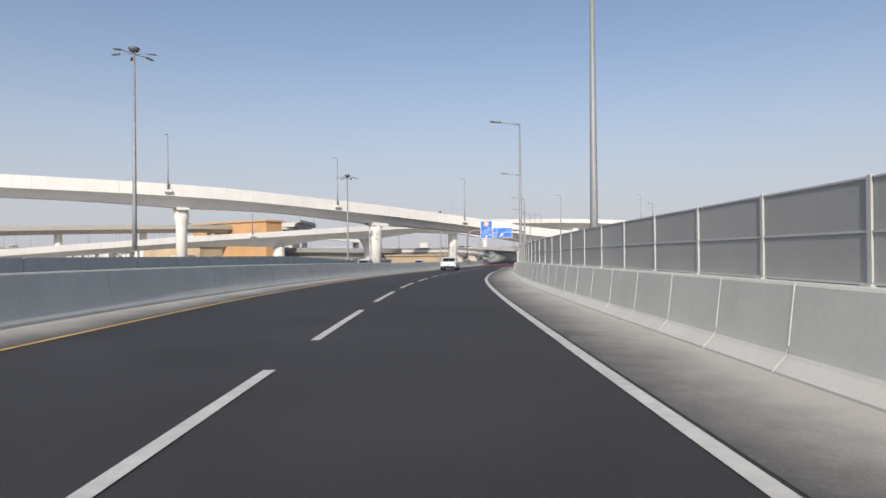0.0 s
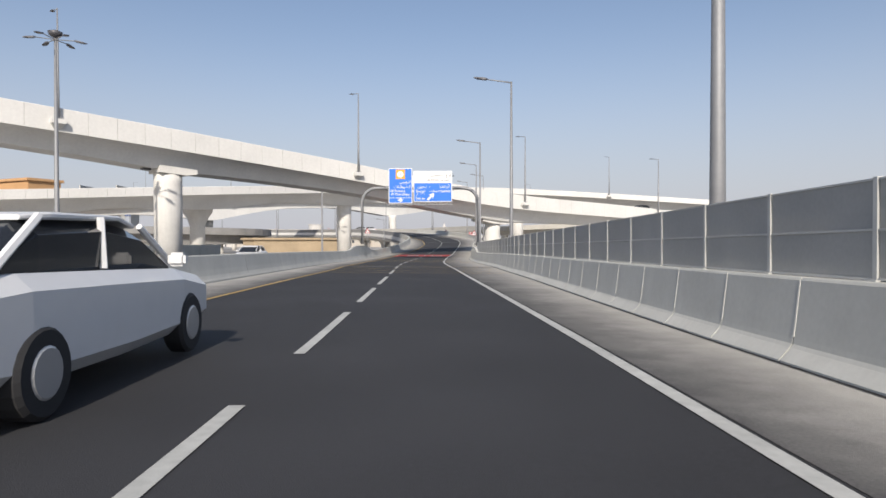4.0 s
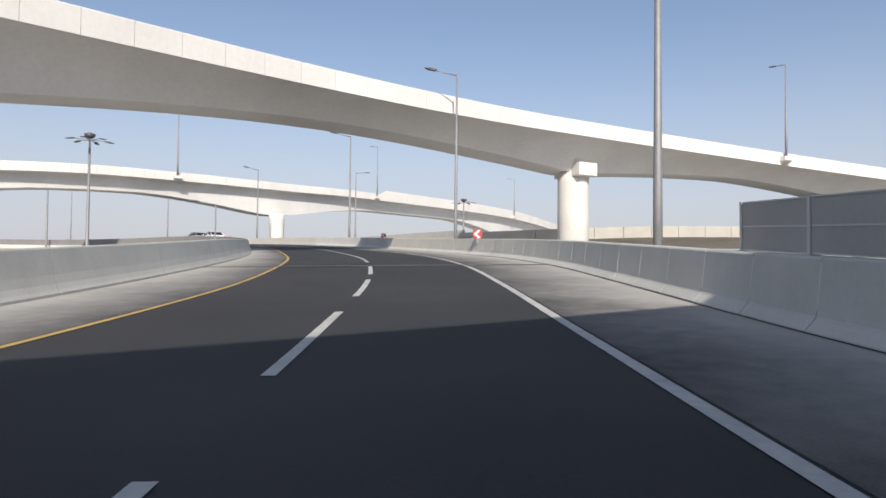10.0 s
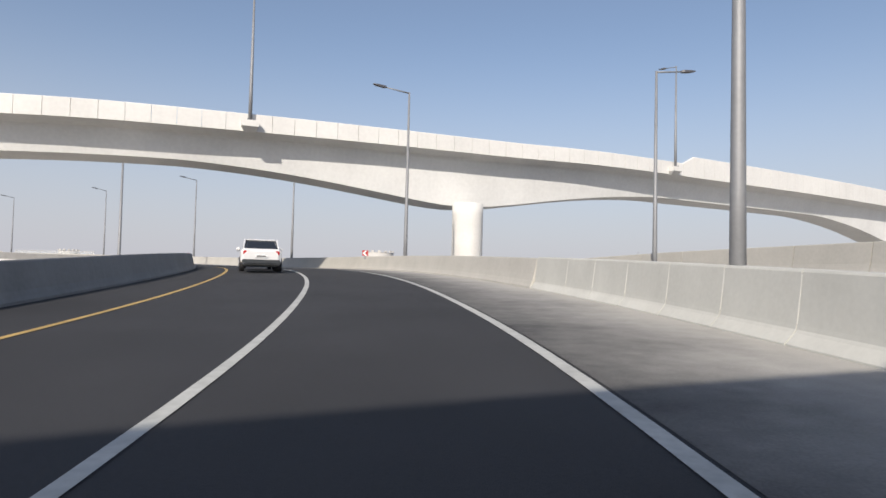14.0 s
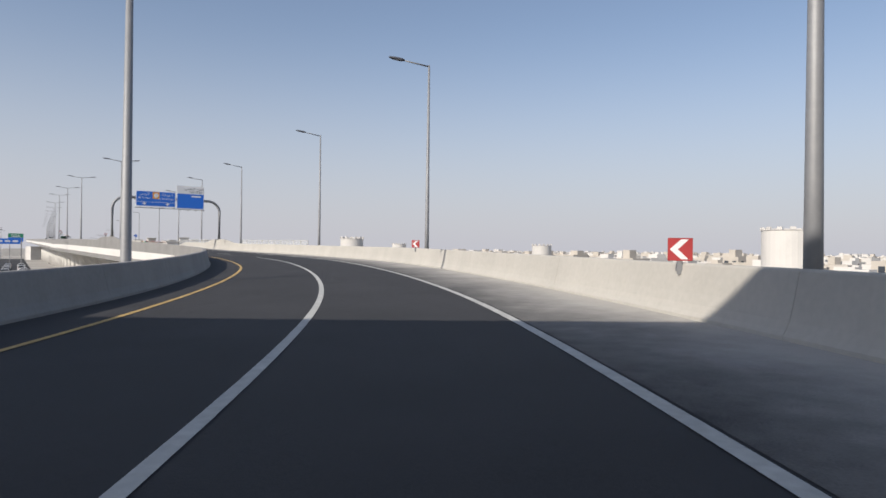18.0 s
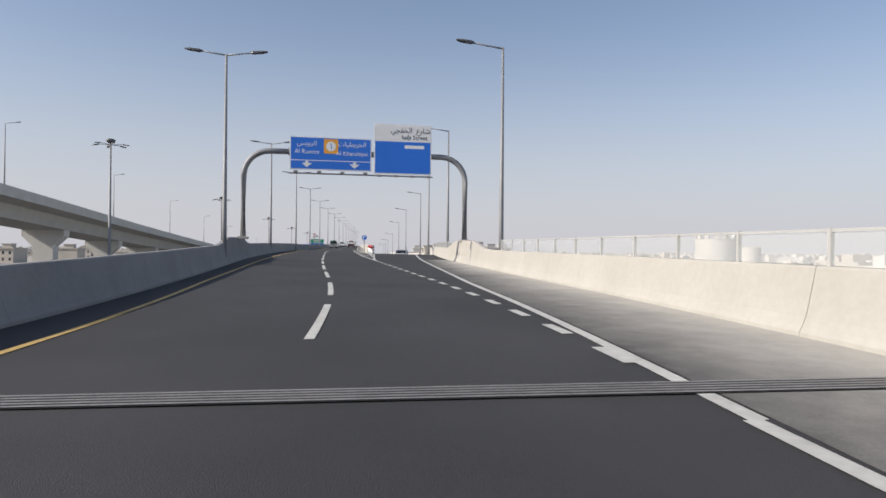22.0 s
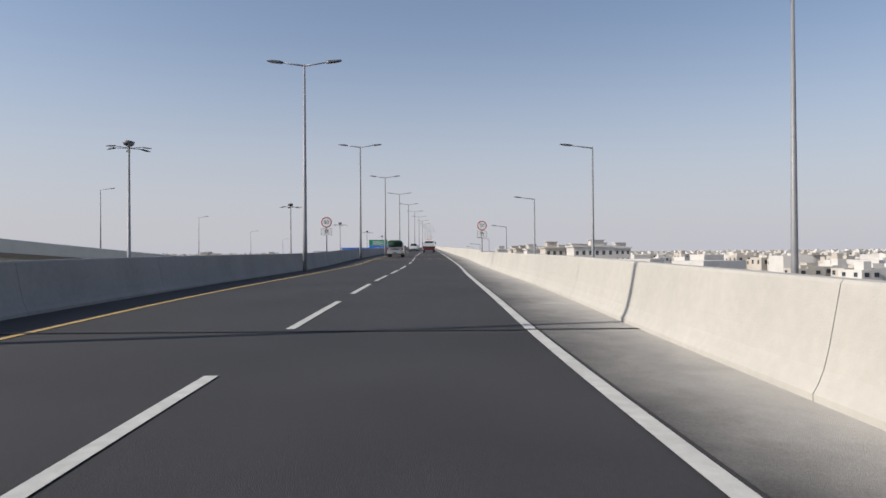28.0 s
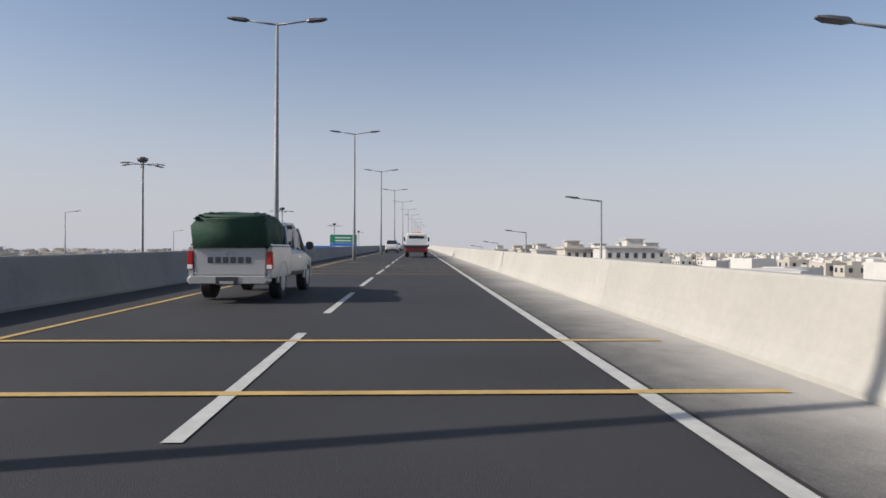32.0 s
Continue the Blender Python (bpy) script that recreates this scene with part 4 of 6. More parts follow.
# ---- sign gantries ----
def gantry(t, off_l, off_r_, top, base_h, label, signs):
    """signs: (offset of left edge, right edge, bottom z, top z, painter) in world heights."""
    p, f, r = line_at(t)
    rr = Vector((r.x, r.y, 0)).normalized()
    e = thing("sign_gantry", label, "sign gantry")
    m = Matrix((rr, f, Vector((0, 0, 1)))).transposed().to_4x4()
    m.translation = Vector((p.x, p.y, 0))
    e.matrix_world = m
    zl, zr = at(t, off_l).z + base_h, at(t, off_r_).z + base_h
    for o, s, z0 in ((off_l, 1, zl), (off_r_, -1, zr)):
        pts = [(o, 0, z0), (o, 0, top - 1.5)]
        for i in range(1, 8):
            a = math.pi / 2 * i / 7
            pts.append((o + s * 1.5 * (1 - math.cos(a)), 0, top - 1.5 + 1.5 * math.sin(a)))
        pts.append((o + s * 2.6, 0, top))
        bm = bmesh.new()
        tube(bm, pts, 0.17, 16)
        link("leg", bm, M_STEEL, e, smooth_shade=True)
        bm = bmesh.new()
        box(bm, (o - 0.30, -0.32, z0 - 0.05), (o + 0.30, 0.32, z0 + 0.1), 0.03)
        link("plinth", bm, M_BARRIER_PALE, e)
        bm = bmesh.new()
        tube(bm, [(o + s * 2.55, 0, top), (o + s * 2.7, 0, top)], 0.24, 16)
        link("flange", bm, M_STEEL, e)
    bm = bmesh.new()
    tube(bm, [(off_l + 2.6, 0, top), (off_r_ - 2.6, 0, top)], 0.17, 14)
    link("beam", bm, M_STEEL, e, smooth_shade=True)
    for a, b, z0, z1, paint in signs:
        bm = bmesh.new()
        box(bm, (a, -0.30, z0), (b, -0.26, z1), 0.012)
        board = link("sign_board", bm, M_WHITE, e)
        paint(board, a, b, z0, z1)
        for i in range(4):
            x = a + (b - a) * (i + 0.3) / 3.6
            bm = bmesh.new()
            tube(bm, [(x, -0.1, z0 - 0.12), (x, -0.95, z0 - 0.16)], 0.03, 6)
            box(bm, (x - 0.12, -1.1, z0 - 0.26), (x + 0.12, -0.9, z0 - 0.14), 0.01)
            link("sign_light", bm, M_STEEL, e)
    lo, hi = min(s[0] for s in signs), max(s[1] for s in signs)
    bm = bmesh.new()
    box(bm, (lo - 0.1, -0.24, min(s[2] for s in signs) - 0.14), (hi + 0.1, -0.16, min(s[2] for s in signs) - 0.06))
    link("light_rail", bm, M_STEEL, e)
    return e


def field(board, a, b, z0, z1, mat, depth=0.306, name="sign_field"):
    bm = bmesh.new()
    box(bm, (a, -depth, z0), (b, -0.301, z1))
    return link(name, bm, mat, board)


def text_on(board, s, size, x, z, mat=None, depth=0.308):
    return words(s, size, mat or M_WHITE, board, pose(x, -depth, z, 90, 0, 0))


def arrow_down(board, x, z, w):
    bm = bmesh.new()
    prism(bm, [(x - w, z + w * 0.35), (x - w * 0.3, z + w * 0.35), (x - w * 0.3, z + w * 0.75), (x + w * 0.3, z + w * 0.75), (x + w * 0.3, z + w * 0.35), (x + w, z + w * 0.35), (x, z - w * 0.5)], -0.312, -0.306)
    return link("arrow", bm, M_WHITE, board)


def arabic(board, x0, x1, z, h, mat, text):
    return words(text, h, mat, board, pose((x0 + x1) / 2, -0.308, z, 90, 0, 0))


AR_RUWAIS = "\ufeb2\ufef3\ufeed\ufeae\ufedf\ufe8d"
AR_KHAR = "\ufe95\ufe8e\ufef4\ufec4\ufef3\ufeae\ufea8\ufedf\ufe8d"
AR_STREET = "\ufef2\ufea0\ufed4\ufea8\ufedf\ufe8d  \ufec9\ufead\ufe8e\ufeb7"
AR_DUHAIL = "\ufede\ufef4\ufea3\ufea9"
AR_LEKHBA = "\ufe8e\ufe92\ufea8\ufedf \ufee1\ufe83"


def paint_ruwais_small(bd, a, b, z0, z1):
    field(bd, a + 0.07, b - 0.07, z0 + 0.07, z1 - 0.07, M_BLUE)
    c = (a + b) / 2
    field(bd, c - 0.48, c + 0.48, z1 - 1.12, z1 - 0.14, M_ORANGE, 0.310, "route_marker")
    bm = bmesh.new()
    ring(bm, 0.0, 0.33, pose(c, -0.312, z1 - 0.63, 90), 24)
    link("route_disc", bm, M_WHITE, bd)
    text_on(bd, "\u0661", 0.6, c, z1 - 0.63, M_BLUE, 0.314)
    arabic(bd, c, b - 0.2, z1 - 1.42, 0.42, M_WHITE, AR_RUWAIS)
    arabic(bd, a + 0.5, b - 0.15, z1 - 1.92, 0.42, M_WHITE, AR_KHAR)
    text_on(bd, "Al Ruwais", 0.38, c - 0.28, z1 - 2.36)
    text_on(bd, "Al Kharaitiyat", 0.36, c, z1 - 2.72)
    field(bd, a + 0.07, b - 0.07, z0 + 0.55, z0 + 0.59, M_WHITE, 0.309, "rule")
    arrow_down(bd, c, z0 + 0.28, 0.32)


def paint_exit_far(bd, a, b, z0, z1):
    field(bd, a + 0.07, b - 0.07, z0 + 0.07, z1 - 1.25, M_BLUE)
    c = (a + b) / 2
    M_INK = M_CARDARK
    arabic(bd, c, b, z1 - 0.42, 0.46, M_INK, AR_STREET)
    text_on(bd, "Al Khafji Street", 0.38, c + 0.55, z1 - 0.95, M_INK)
    arabic(bd, a + 0.2, c - 0.4, z1 - 1.62, 0.42, M_WHITE, AR_DUHAIL)
    arabic(bd, c + 0.4, b, z1 - 1.62, 0.42, M_WHITE, AR_LEKHBA)
    text_on(bd, "-", 0.4, c - 0.3, z1 - 1.6)
    text_on(bd, "Duhail", 0.38, a + 0.72, z1 - 2.1)
    text_on(bd, "-", 0.4, c - 0.3, z1 - 2.1)
    text_on(bd, "Umm Lekhba", 0.38, b - 1.12, z1 - 2.1)
    text_on(bd, "300 m", 0.38, a + 0.68, z0 + 0.35)
    text_on(bd, "\ufee1  \u0663\u0660\u0660", 0.40, a + 0.72, z0 + 0.82)
    bm = bmesh.new()
    arrow = [(-0.1, -0.5), (0.1, -0.5), (0.1, 0.1), (0.32, 0.0), (0.0, 0.5), (-0.32, 0.0), (-0.1, 0.1)]
    rot = Matrix.Rotation(radians(-45), 2)
    prism(bm, [(c - 0.2 + (rot @ Vector(q)).x, z0 + 0.55 + (rot @ Vector(q)).y) for q in arrow], -0.312, -0.306)
    link("arrow", bm, M_WHITE, bd)


def paint_ruwais_wide(bd, a, b, z0, z1):
    field(bd, a + 0.07, b - 0.07, z0 + 0.07, z1 - 0.07, M_BLUE)
    c = (a + b) / 2
    field(bd, c - 0.42, c + 0.42, z1 - 0.98, z1 - 0.12, M_ORANGE, 0.310, "route_marker")
    bm = bmesh.new()
    ring(bm, 0.0, 0.29, pose(c, -0.312, z1 - 0.55, 90), 24)
    link("route_disc", bm, M_WHITE, bd)
    text_on(bd, "\u0661", 0.52, c, z1 - 0.55, M_BLUE, 0.314)
    arabic(bd, a, c, z1 - 0.4, 0.4, M_WHITE, AR_RUWAIS).location.x = a + 1.0
    arabic(bd, c, b, z1 - 0.4, 0.4, M_WHITE, AR_KHAR).location.x = b - 1.15
    text_on(bd, "Al Ruwais", 0.36, a + 1.0, z1 - 0.9)
    text_on(bd, "Al Kharaitiyat", 0.34, b - 1.15, z1 - 0.95)
    field(bd, a + 0.07, b - 0.07, z0 + 0.55, z0 + 0.59, M_WHITE, 0.309, "rule")
    arrow_down(bd, a + 1.0, z0 + 0.3, 0.3)
    arrow_down(bd, b - 1.0, z0 + 0.3, 0.3)


def paint_exit_near(bd, a, b, z0, z1):
    field(bd, a + 0.07, b - 0.07, z0 + 0.07, z1 - 1.05, M_BLUE)
    c = (a + b) / 2
    field(bd, a + 0.07, b - 0.07, z1 - 0.97, z1 - 0.07, M_WHITE, 0.304)
    arabic(bd, c, b, z1 - 0.36, 0.44, M_CARDARK, AR_STREET).location.x = b - 1.3
    text_on(bd, "hafji Street", 0.36, b - 1.05, z1 - 0.78, M_CARDARK)
    field(bd, b - 1.65, b - 0.45, z1 - 1.45, z1 - 1.25, M_WHITE, 0.309, "writing_bar")


gantry(8.08, -7.15, 4.95, 5.05, 1.45, "grey tubular sign gantry with two blue direction signs",
       [(-4.35, -1.89, 3.45, 7.1, paint_ruwais_small), (-1.75, 2.25, 3.6, 6.8, paint_exit_far)])
gantry(24.85, -5.87, 7.38, 10.05, 1.3, "grey tubular sign gantry with blue direction signs",
       [(-3.25, 1.55, 8.97, 10.95, paint_ruwais_wide), (1.7, 5.2, 8.87, 11.9, paint_exit_near)])


# ---- small signs ----
def sign_post(e, height, r=0.038, foot=0.0):
    bm = bmesh.new()
    tube(bm, [(0, 0, foot), (0, 0, height)], r, 10)
    return link("post", bm, M_STEEL, e, smooth_shade=True)


def disc(bm, r, y0, y1, z, seg=32, sides=None):
    prism(bm, [(r * math.cos(2 * math.pi * i / seg), z + r * math.sin(2 * math.pi * i / seg)) for i in range(seg)], y0, y1)


def speed_sign(side):
    e = thing("speed_limit_sign", "round white 50 speed limit sign with red rim and plate", "road sign", group="speed limit signs")
    sign_post(e, 2.2, 0.054, -0.85)
    bm = bmesh.new()
    box(bm, (min(-0.1, side * 1.35), -0.1, -0.86), (max(0.1, side * 1.35), 0.1, -0.80), 0.01)
    link("foot_bracket", bm, M_STEEL, e)
    for r, y, mt, nm in ((0.52, -0.06, M_RED, "rim"), (0.42, -0.066, M_WHITE, "disc")):
        bm = bmesh.new()
        disc(bm, r, y, -0.04, 2.0)
        link(nm, bm, mt, e)
    words("50", 0.52, M_CARDARK, e, pose(0, -0.069, 2.0, 90))
    bm = bmesh.new()
    box(bm, (-0.53, -0.068, 0.76), (0.53, -0.05, 1.43), 0.008)
    pl = link("plate", bm, M_CARDARK, e)
    bm = bmesh.new()
    box(bm, (-0.505, -0.072, 0.785), (0.505, -0.066, 1.405), 0.002)
    link("plate_face", bm, M_WHITE, pl)
    bm = bmesh.new()
    prism(bm, [(-0.17, 1.13), (0.17, 1.13), (0.17, 1.28), (0.10, 1.29), (0.06, 1.34), (-0.06, 1.34), (-0.10, 1.29), (-0.17, 1.28)], -0.077, -0.071)
    link("pictogram", bm, M_CARDARK, pl)
    bm = bmesh.new()
    disc(bm, 0.06, -0.081, -0.076, 1.215, 16)
    link("pictogram_lens", bm, M_WHITE, pl)
    for r in (0.16, 0.25, 0.34):
        bm = bmesh.new()
        arc = [math.radians(270 + k * 8) for k in range(-5, 6)]
        wave = [(q * math.cos(a), 1.24 + q * math.sin(a)) for q, turn in ((r, arc), (r - 0.028, arc[::-1])) for a in turn]
        for i in range(10):
            prism(bm, [wave[i], wave[i + 1], wave[20 - i], wave[21 - i]], -0.077, -0.071)
        link("pictogram_wave", bm, M_CARDARK, pl)
    return e


def warning_sign(m):
    e = thing("warning_sign", "red and white triangular bend warning sign on a post", "road sign", group="bend warning signs")
    e.matrix_world = m
    sign_post(e, 2.5, foot=-0.9)
    for s, y, mt, nm in ((0.62, -0.06, M_RED, "rim"), (0.43, -0.066, M_WHITE, "face")):
        bm = bmesh.new()
        prism(bm, [(s * math.sin(a), 2.15 + s * math.cos(a)) for a in (0, 2.094, 4.189)], y, -0.04)
        link(nm, bm, mt, e)
    bm = bmesh.new()
    prism(bm, [(0.03, 1.95), (0.11, 1.95), (0.11, 2.22), (-0.08, 2.22), (-0.08, 2.28), (-0.2, 2.18), (-0.08, 2.08), (-0.08, 2.14), (0.03, 2.14)], -0.072, -0.066)
    link("bend_arrow", bm, M_CARDARK, e)
    return e


def chevron_sign():
    e = thing("chevron_sign", "red and white chevron board on the barrier top", "road sign", group="chevron signs")
    bm = bmesh.new()
    box(bm, (-0.07, -0.035, -0.3), (0.07, 0.035, 0.12), 0.008)
    box(bm, (-0.1, -0.05, -0.22), (0.16, 0.05, -0.12), 0.008)
    link("bracket", bm, M_STEEL, e)
    bm = bmesh.new()
    box(bm, (-0.33, -0.05, 0.06), (0.33, -0.035, 0.68), 0.012)
    bd = link("board", bm, M_RED, e)
    bm = bmesh.new()
    prism(bm, [(0.22, 0.64), (0.02, 0.64), (-0.28, 0.37), (0.02, 0.10), (0.22, 0.10), (-0.06, 0.37)], -0.056, -0.051)
    link("chevron", bm, M_WHITE, bd)
    return e


for side, x, y, z, size in ((-1, -155.7, 339.3, 5.85, 0.6), (1, -152.04, 347.57, 5.74, 0.533)):
    sp = speed_sign(side)
    for ob in sp.children_recursive:
        ob.data.transform(Matrix.Scale(size, 4))
        ob.location = ob.location * size
    sp.matrix_world = pose(x, y, z, 0, 0, 66)
ch = chevron_sign()
for t in (12.36, 13.88, 17.19, 18.77, 20.53):
    p = at(t, curve_val(RIGHT_BARRIER, t) + 0.17, 0.90)
    put(ch, pose(p.x, p.y, p.z, 0, 0, heading(t) - 14) @ Matrix.Diagonal((0.8, 0.8, 0.8, 1)))
for x, y, apex in ((5.7, 135.0, 0.9), (17.1, 134.0, 0.7)):
    warning_sign(pose(x, y, apex - 1.61, 0, 0, heading(8.2)) @ Matrix.Scale(0.58, 4))

# gore: flexible posts, keep sign, crash cushion
def flexible_post():
    e = thing("delineator_post", "flexible white delineator post with a red top", "delineator post", group="delineator posts in the gore")
    for z0, z1, r0, r1, mt, nm in ((0.03, 0.66, 0.027, 0.026, M_WHITE, "shaft"), (0.66, 0.93, 0.031, 0.031, M_RED, "sleeve")):
        bm = bmesh.new()
        tube(bm, [(0, 0, z0), (0, 0, z1)], [r0, r1], 10)
        link(nm, bm, mt, e, smooth_shade=True)
    bm = bmesh.new()
    tube(bm, [(0, 0, 0.0), (0, 0, 0.03)], [0.07, 0.05], 12)
    link("foot", bm, M_BLACK, e)
    return e


post = flexible_post()
for i in range(13):
    t = 25.42 + i * 0.112
    p = at(t, 2.16 + i * 0.042, 0.012)
    put(post, pose(p.x, p.y, p.z))
for i in range(14):
    t = 25.40 + i * 0.112
    lo, hi = off_r(t) + 0.14, curve_val(GORE_RIGHT, t) - 0.13
    bm = bmesh.new()
    strip = [[bm.verts.new(at(t - 0.035 * math.sin(math.pi * u) + s, lo + (hi - lo) * u, 0.013)) for u in (0, 0.2, 0.4, 0.6, 0.8, 1.0)] for s in (-0.009, 0.009)]
    for j in range(5):
        bm.faces.new((strip[0][j], strip[0][j + 1], strip[1][j + 1], strip[1][j]))
    link("hatching", bm, M_LINE, LINES)
p = at(27.02, 2.95, 0.0)
e = thing("keep_right_sign", "round blue lane sign on a thin post", "road sign", (-107.4, 330.1, p.z), heading(27))
sign_post(e, 1.75)
bm = bmesh.new()
disc(bm, 0.27, -0.06, -0.04, 1.75)
link("disc", bm, M_BLUE, e)
bm = bmesh.new()
prism(bm, [(-0.16, 1.6), (-0.08, 1.6), (-0.08, 1.75), (0.02, 1.85), (0.02, 1.78), (0.16, 1.9), (0.02, 2.02), (0.02, 1.95), (-0.16, 1.8)], -0.066, -0.061)
link("arrow", bm, M_WHITE, e)
e = thing("crash_cushion", "banded green and white crash cushion with yellow modules", "crash cushion", tuple(at(26.75, 2.95, 0)), heading(26.75))
for i in range(6):
    bm = bmesh.new()
    tube(bm, [(0, 0, 0.05 + i * 0.14), (0, 0, 0.07 + i * 0.14), (0, 0, 0.17 + i * 0.14), (0, 0, 0.185 + i * 0.14)], [0.3, 0.33, 0.33, 0.3], 20)
    link("nose_band", bm, M_GREEN if i % 2 == 0 else M_WHITE, e)
for i in range(4):
    bm = bmesh.new()
    box(bm, (-0.28, 0.36 + i * 0.5, 0), (0.34, 0.82 + i * 0.5, 0.86), 0.05)
    link("module", bm, M_YELLOW if i % 2 == 0 else M_CARDARK, e)

# fence on the ramp's parapet
def rail_fence(t0, t1, label):
    fence = thing("parapet_fence", label, "fence", kind="structure")
    ts = arc_times(t0, t1, 2.0)
    for i, a in enumerate(ts):
        d = curve_val(RAMP_DROP, a)
        base = 0.80 if a < 25 else 0.72
        p = at(a, curve_val(RIGHT_BARRIER, a) + 0.30, base + d)
        bm = bmesh.new()
        box(bm, (-0.03, -0.03, 0), (0.03, 0.03, 0.58), 0.006, m=pose(*p, 0, 0, heading(a)))
        link("post", bm, M_PANEL_FRAME, fence)
        if i + 1 < len(ts):
            b = ts[i + 1]
            q = at(b, curve_val(RIGHT_BARRIER, b) + 0.30, base + curve_val(RAMP_DROP, b))
            s = Vector((line_at(a)[2].x, line_at(a)[2].y, 0)) * 0.012
            for z0, z1, mt, nm in ((0.06, 0.1, M_PANEL_FRAME, "rail"), (0.53, 0.57, M_PANEL_FRAME, "rail"), (0.11, 0.52, M_ACRYLIC, "panel")):
                bm = bmesh.new()
                loft(bm, [[v - s + Vector((0, 0, z0)), v + s + Vector((0, 0, z0)), v + s + Vector((0, 0, z1)), v - s + Vector((0, 0, z1))] for v in (p, q)])
                link(nm, bm, mt, fence)


rail_fence(22.4, 24.05, "pale panel fence on the viaduct parapet")
rail_fence(25.25, 31.5, "pale panel fence on the exit ramp parapet")


# ---- other carriageways on the left ----
def side_deck(label, edge, width, depth, white, cols, tee=False, skin=None, panels=False):
    br = thing("viaduct", label, "viaduct", kind="structure")
    line = resample(spline(edge), 3.0)
    fr = []
    for i, p in enumerate(line):
        d = line[min(i + 1, len(line) - 1)] - line[max(i - 1, 0)]
        f = Vector((d.x, d.y, 0)).normalized()
        fr.append((p, f, Vector((-f.y, f.x, 0))))
    z = Vector((0, 0, 1))
    bm = bmesh.new()
    loft(bm, [[p + n * o + z * h for o, h in ((0.3, -0.95), (0.3, -white), (1.6, -white - 0.3), (2.1, -depth), (width - 2.1, -depth), (width - 1.6, -white - 0.3), (width - 0.3, -white), (width - 0.3, -0.95))] for p, f, n in fr])
    link("girder", bm, skin or M_GIRDER, br)
    shape = ((0, -white), (0, -0.03), (0.04, 0), (0.22, 0), (0.3, -0.9), (0.3, -white))
    for far in (0, 1):
        for run in (zip(fr, fr[1:]) if panels and not far else (fr,)):
            bm = bmesh.new()
            gap = 0.02 if panels and not far else 0.0
            loft(bm, [[p + f * (gap if i == 0 else -gap) + n * (width * far) + n * (o * (-1 if far else 1)) + z * h for o, h in shape] for i, (p, f, n) in enumerate(run)])
            link("parapet_panel" if gap else "parapet", bm, skin or M_BRIDGE, br)
    bm = bmesh.new()
    loft(bm, [[p + n * 0.3 + z * -0.95, p + n * (width - 0.3) + z * -0.95, p + n * (width - 0.3) + z * -0.9, p + n * 0.3 + z * -0.9] for p, f, n in fr])
    link("roadway", bm, M_ASPHALT, br)
    step = max(1, int(cols / 3.0))
    for i in range(step // 2, len(fr), step):
        p, f, n = fr[i]
        c = p + n * width / 2
        top = p.z - depth
        if top - GROUND_Z < 0.8:
            continue
        bm = bmesh.new()
        m = Matrix((f, n, z)).transposed().to_4x4()
        m.translation = Vector((c.x, c.y, 0))
        if tee:
            o = [(-1.0, GROUND_Z), (1.0, GROUND_Z), (1.1, top - 1.9), (width / 2 - 2.2, top - 0.7), (width / 2 - 2.2, top), (-width / 2 + 2.2, top), (-width / 2 + 2.2, top - 0.7), (-1.1, top - 1.9)]
            loft(bm, [[m @ Vector((y, x, h)) for x, h in o] for y in (-0.7, 0.7)])
        else:
            tube(bm, [(c.x, c.y, GROUND_Z), (c.x, c.y, top)], 0.95, 18)
        link("column", bm, M_PIER, br)
    return br, fr


G_EDGE = []
for t, off, ztop in ((18.5, -64, 13.4), (20.5, -46, 13.0), (22.2, -36, 12.45), (24, -31.5, 11.5), (26.2, -30, 10.15), (29.5, -30, 7.6), (33, -31, 5.4), (37, -32, 3.2), (41, -33, 1.6)):
    q = at(t, off, 0)
    G_EDGE.append((q.x, q.y, ztop))
ramp_g, fr_g = side_deck("grey concrete ramp on tee-shaped columns beyond the median", G_EDGE, 9.0, 2.6, 1.0, 18, tee=True, skin=M_BARRIER)
for i in range(6, len(fr_g), 9):
    p, f, n = fr_g[i]
    put(lamp_1, pose(*(p + n * 0.15 + Vector((0, 0, -1.0))), 0, 0, math.degrees(math.atan2(f.y, f.x)) + 90) @ Matrix.Scale(0.6, 4))
# the loop ramp's skin is darkened to stand in for overpass shade
ramp_e, fr_e = side_deck("curved loop ramp, parapet and girder coloured dark for shade", [(-105, 222, 3.0), (-75, 212, 2.9), (-50, 206, 2.8), (-31, 207, 2.6), (-18.5, 213.5, 2.4), (-14.5, 224, 2.3), (-19, 236, 2.2), (-34, 246, 2.0), (-60, 251, 1.8)], 8.0, 3.3, 1.5, 16, skin=M_SHADED_CONCRETE)
side_deck("hazy pale flyover with a thin railing far beyond the ramps", [(-175, 112, 6.6), (-120, 148, 7.6), (-90, 172, 8.8), (-72, 188, 9.5), (-64, 200, 9.7)], 8.0, 2.2, 1.2, 22, skin=M_BARRIER_PALE)


side_deck("cream concrete ramp parapet running across beyond the bend", [(37.2, 229.4, 3.1), (45, 222.3, 3.3), (58, 219.5, 3.8), (85, 218.5, 4.15), (125, 222, 4.5)], 8.0, 2.2, 1.15, 15, skin=M_BARRIER_PALE, panels=True)


# ---- buildings ----
rng = random.Random(5)


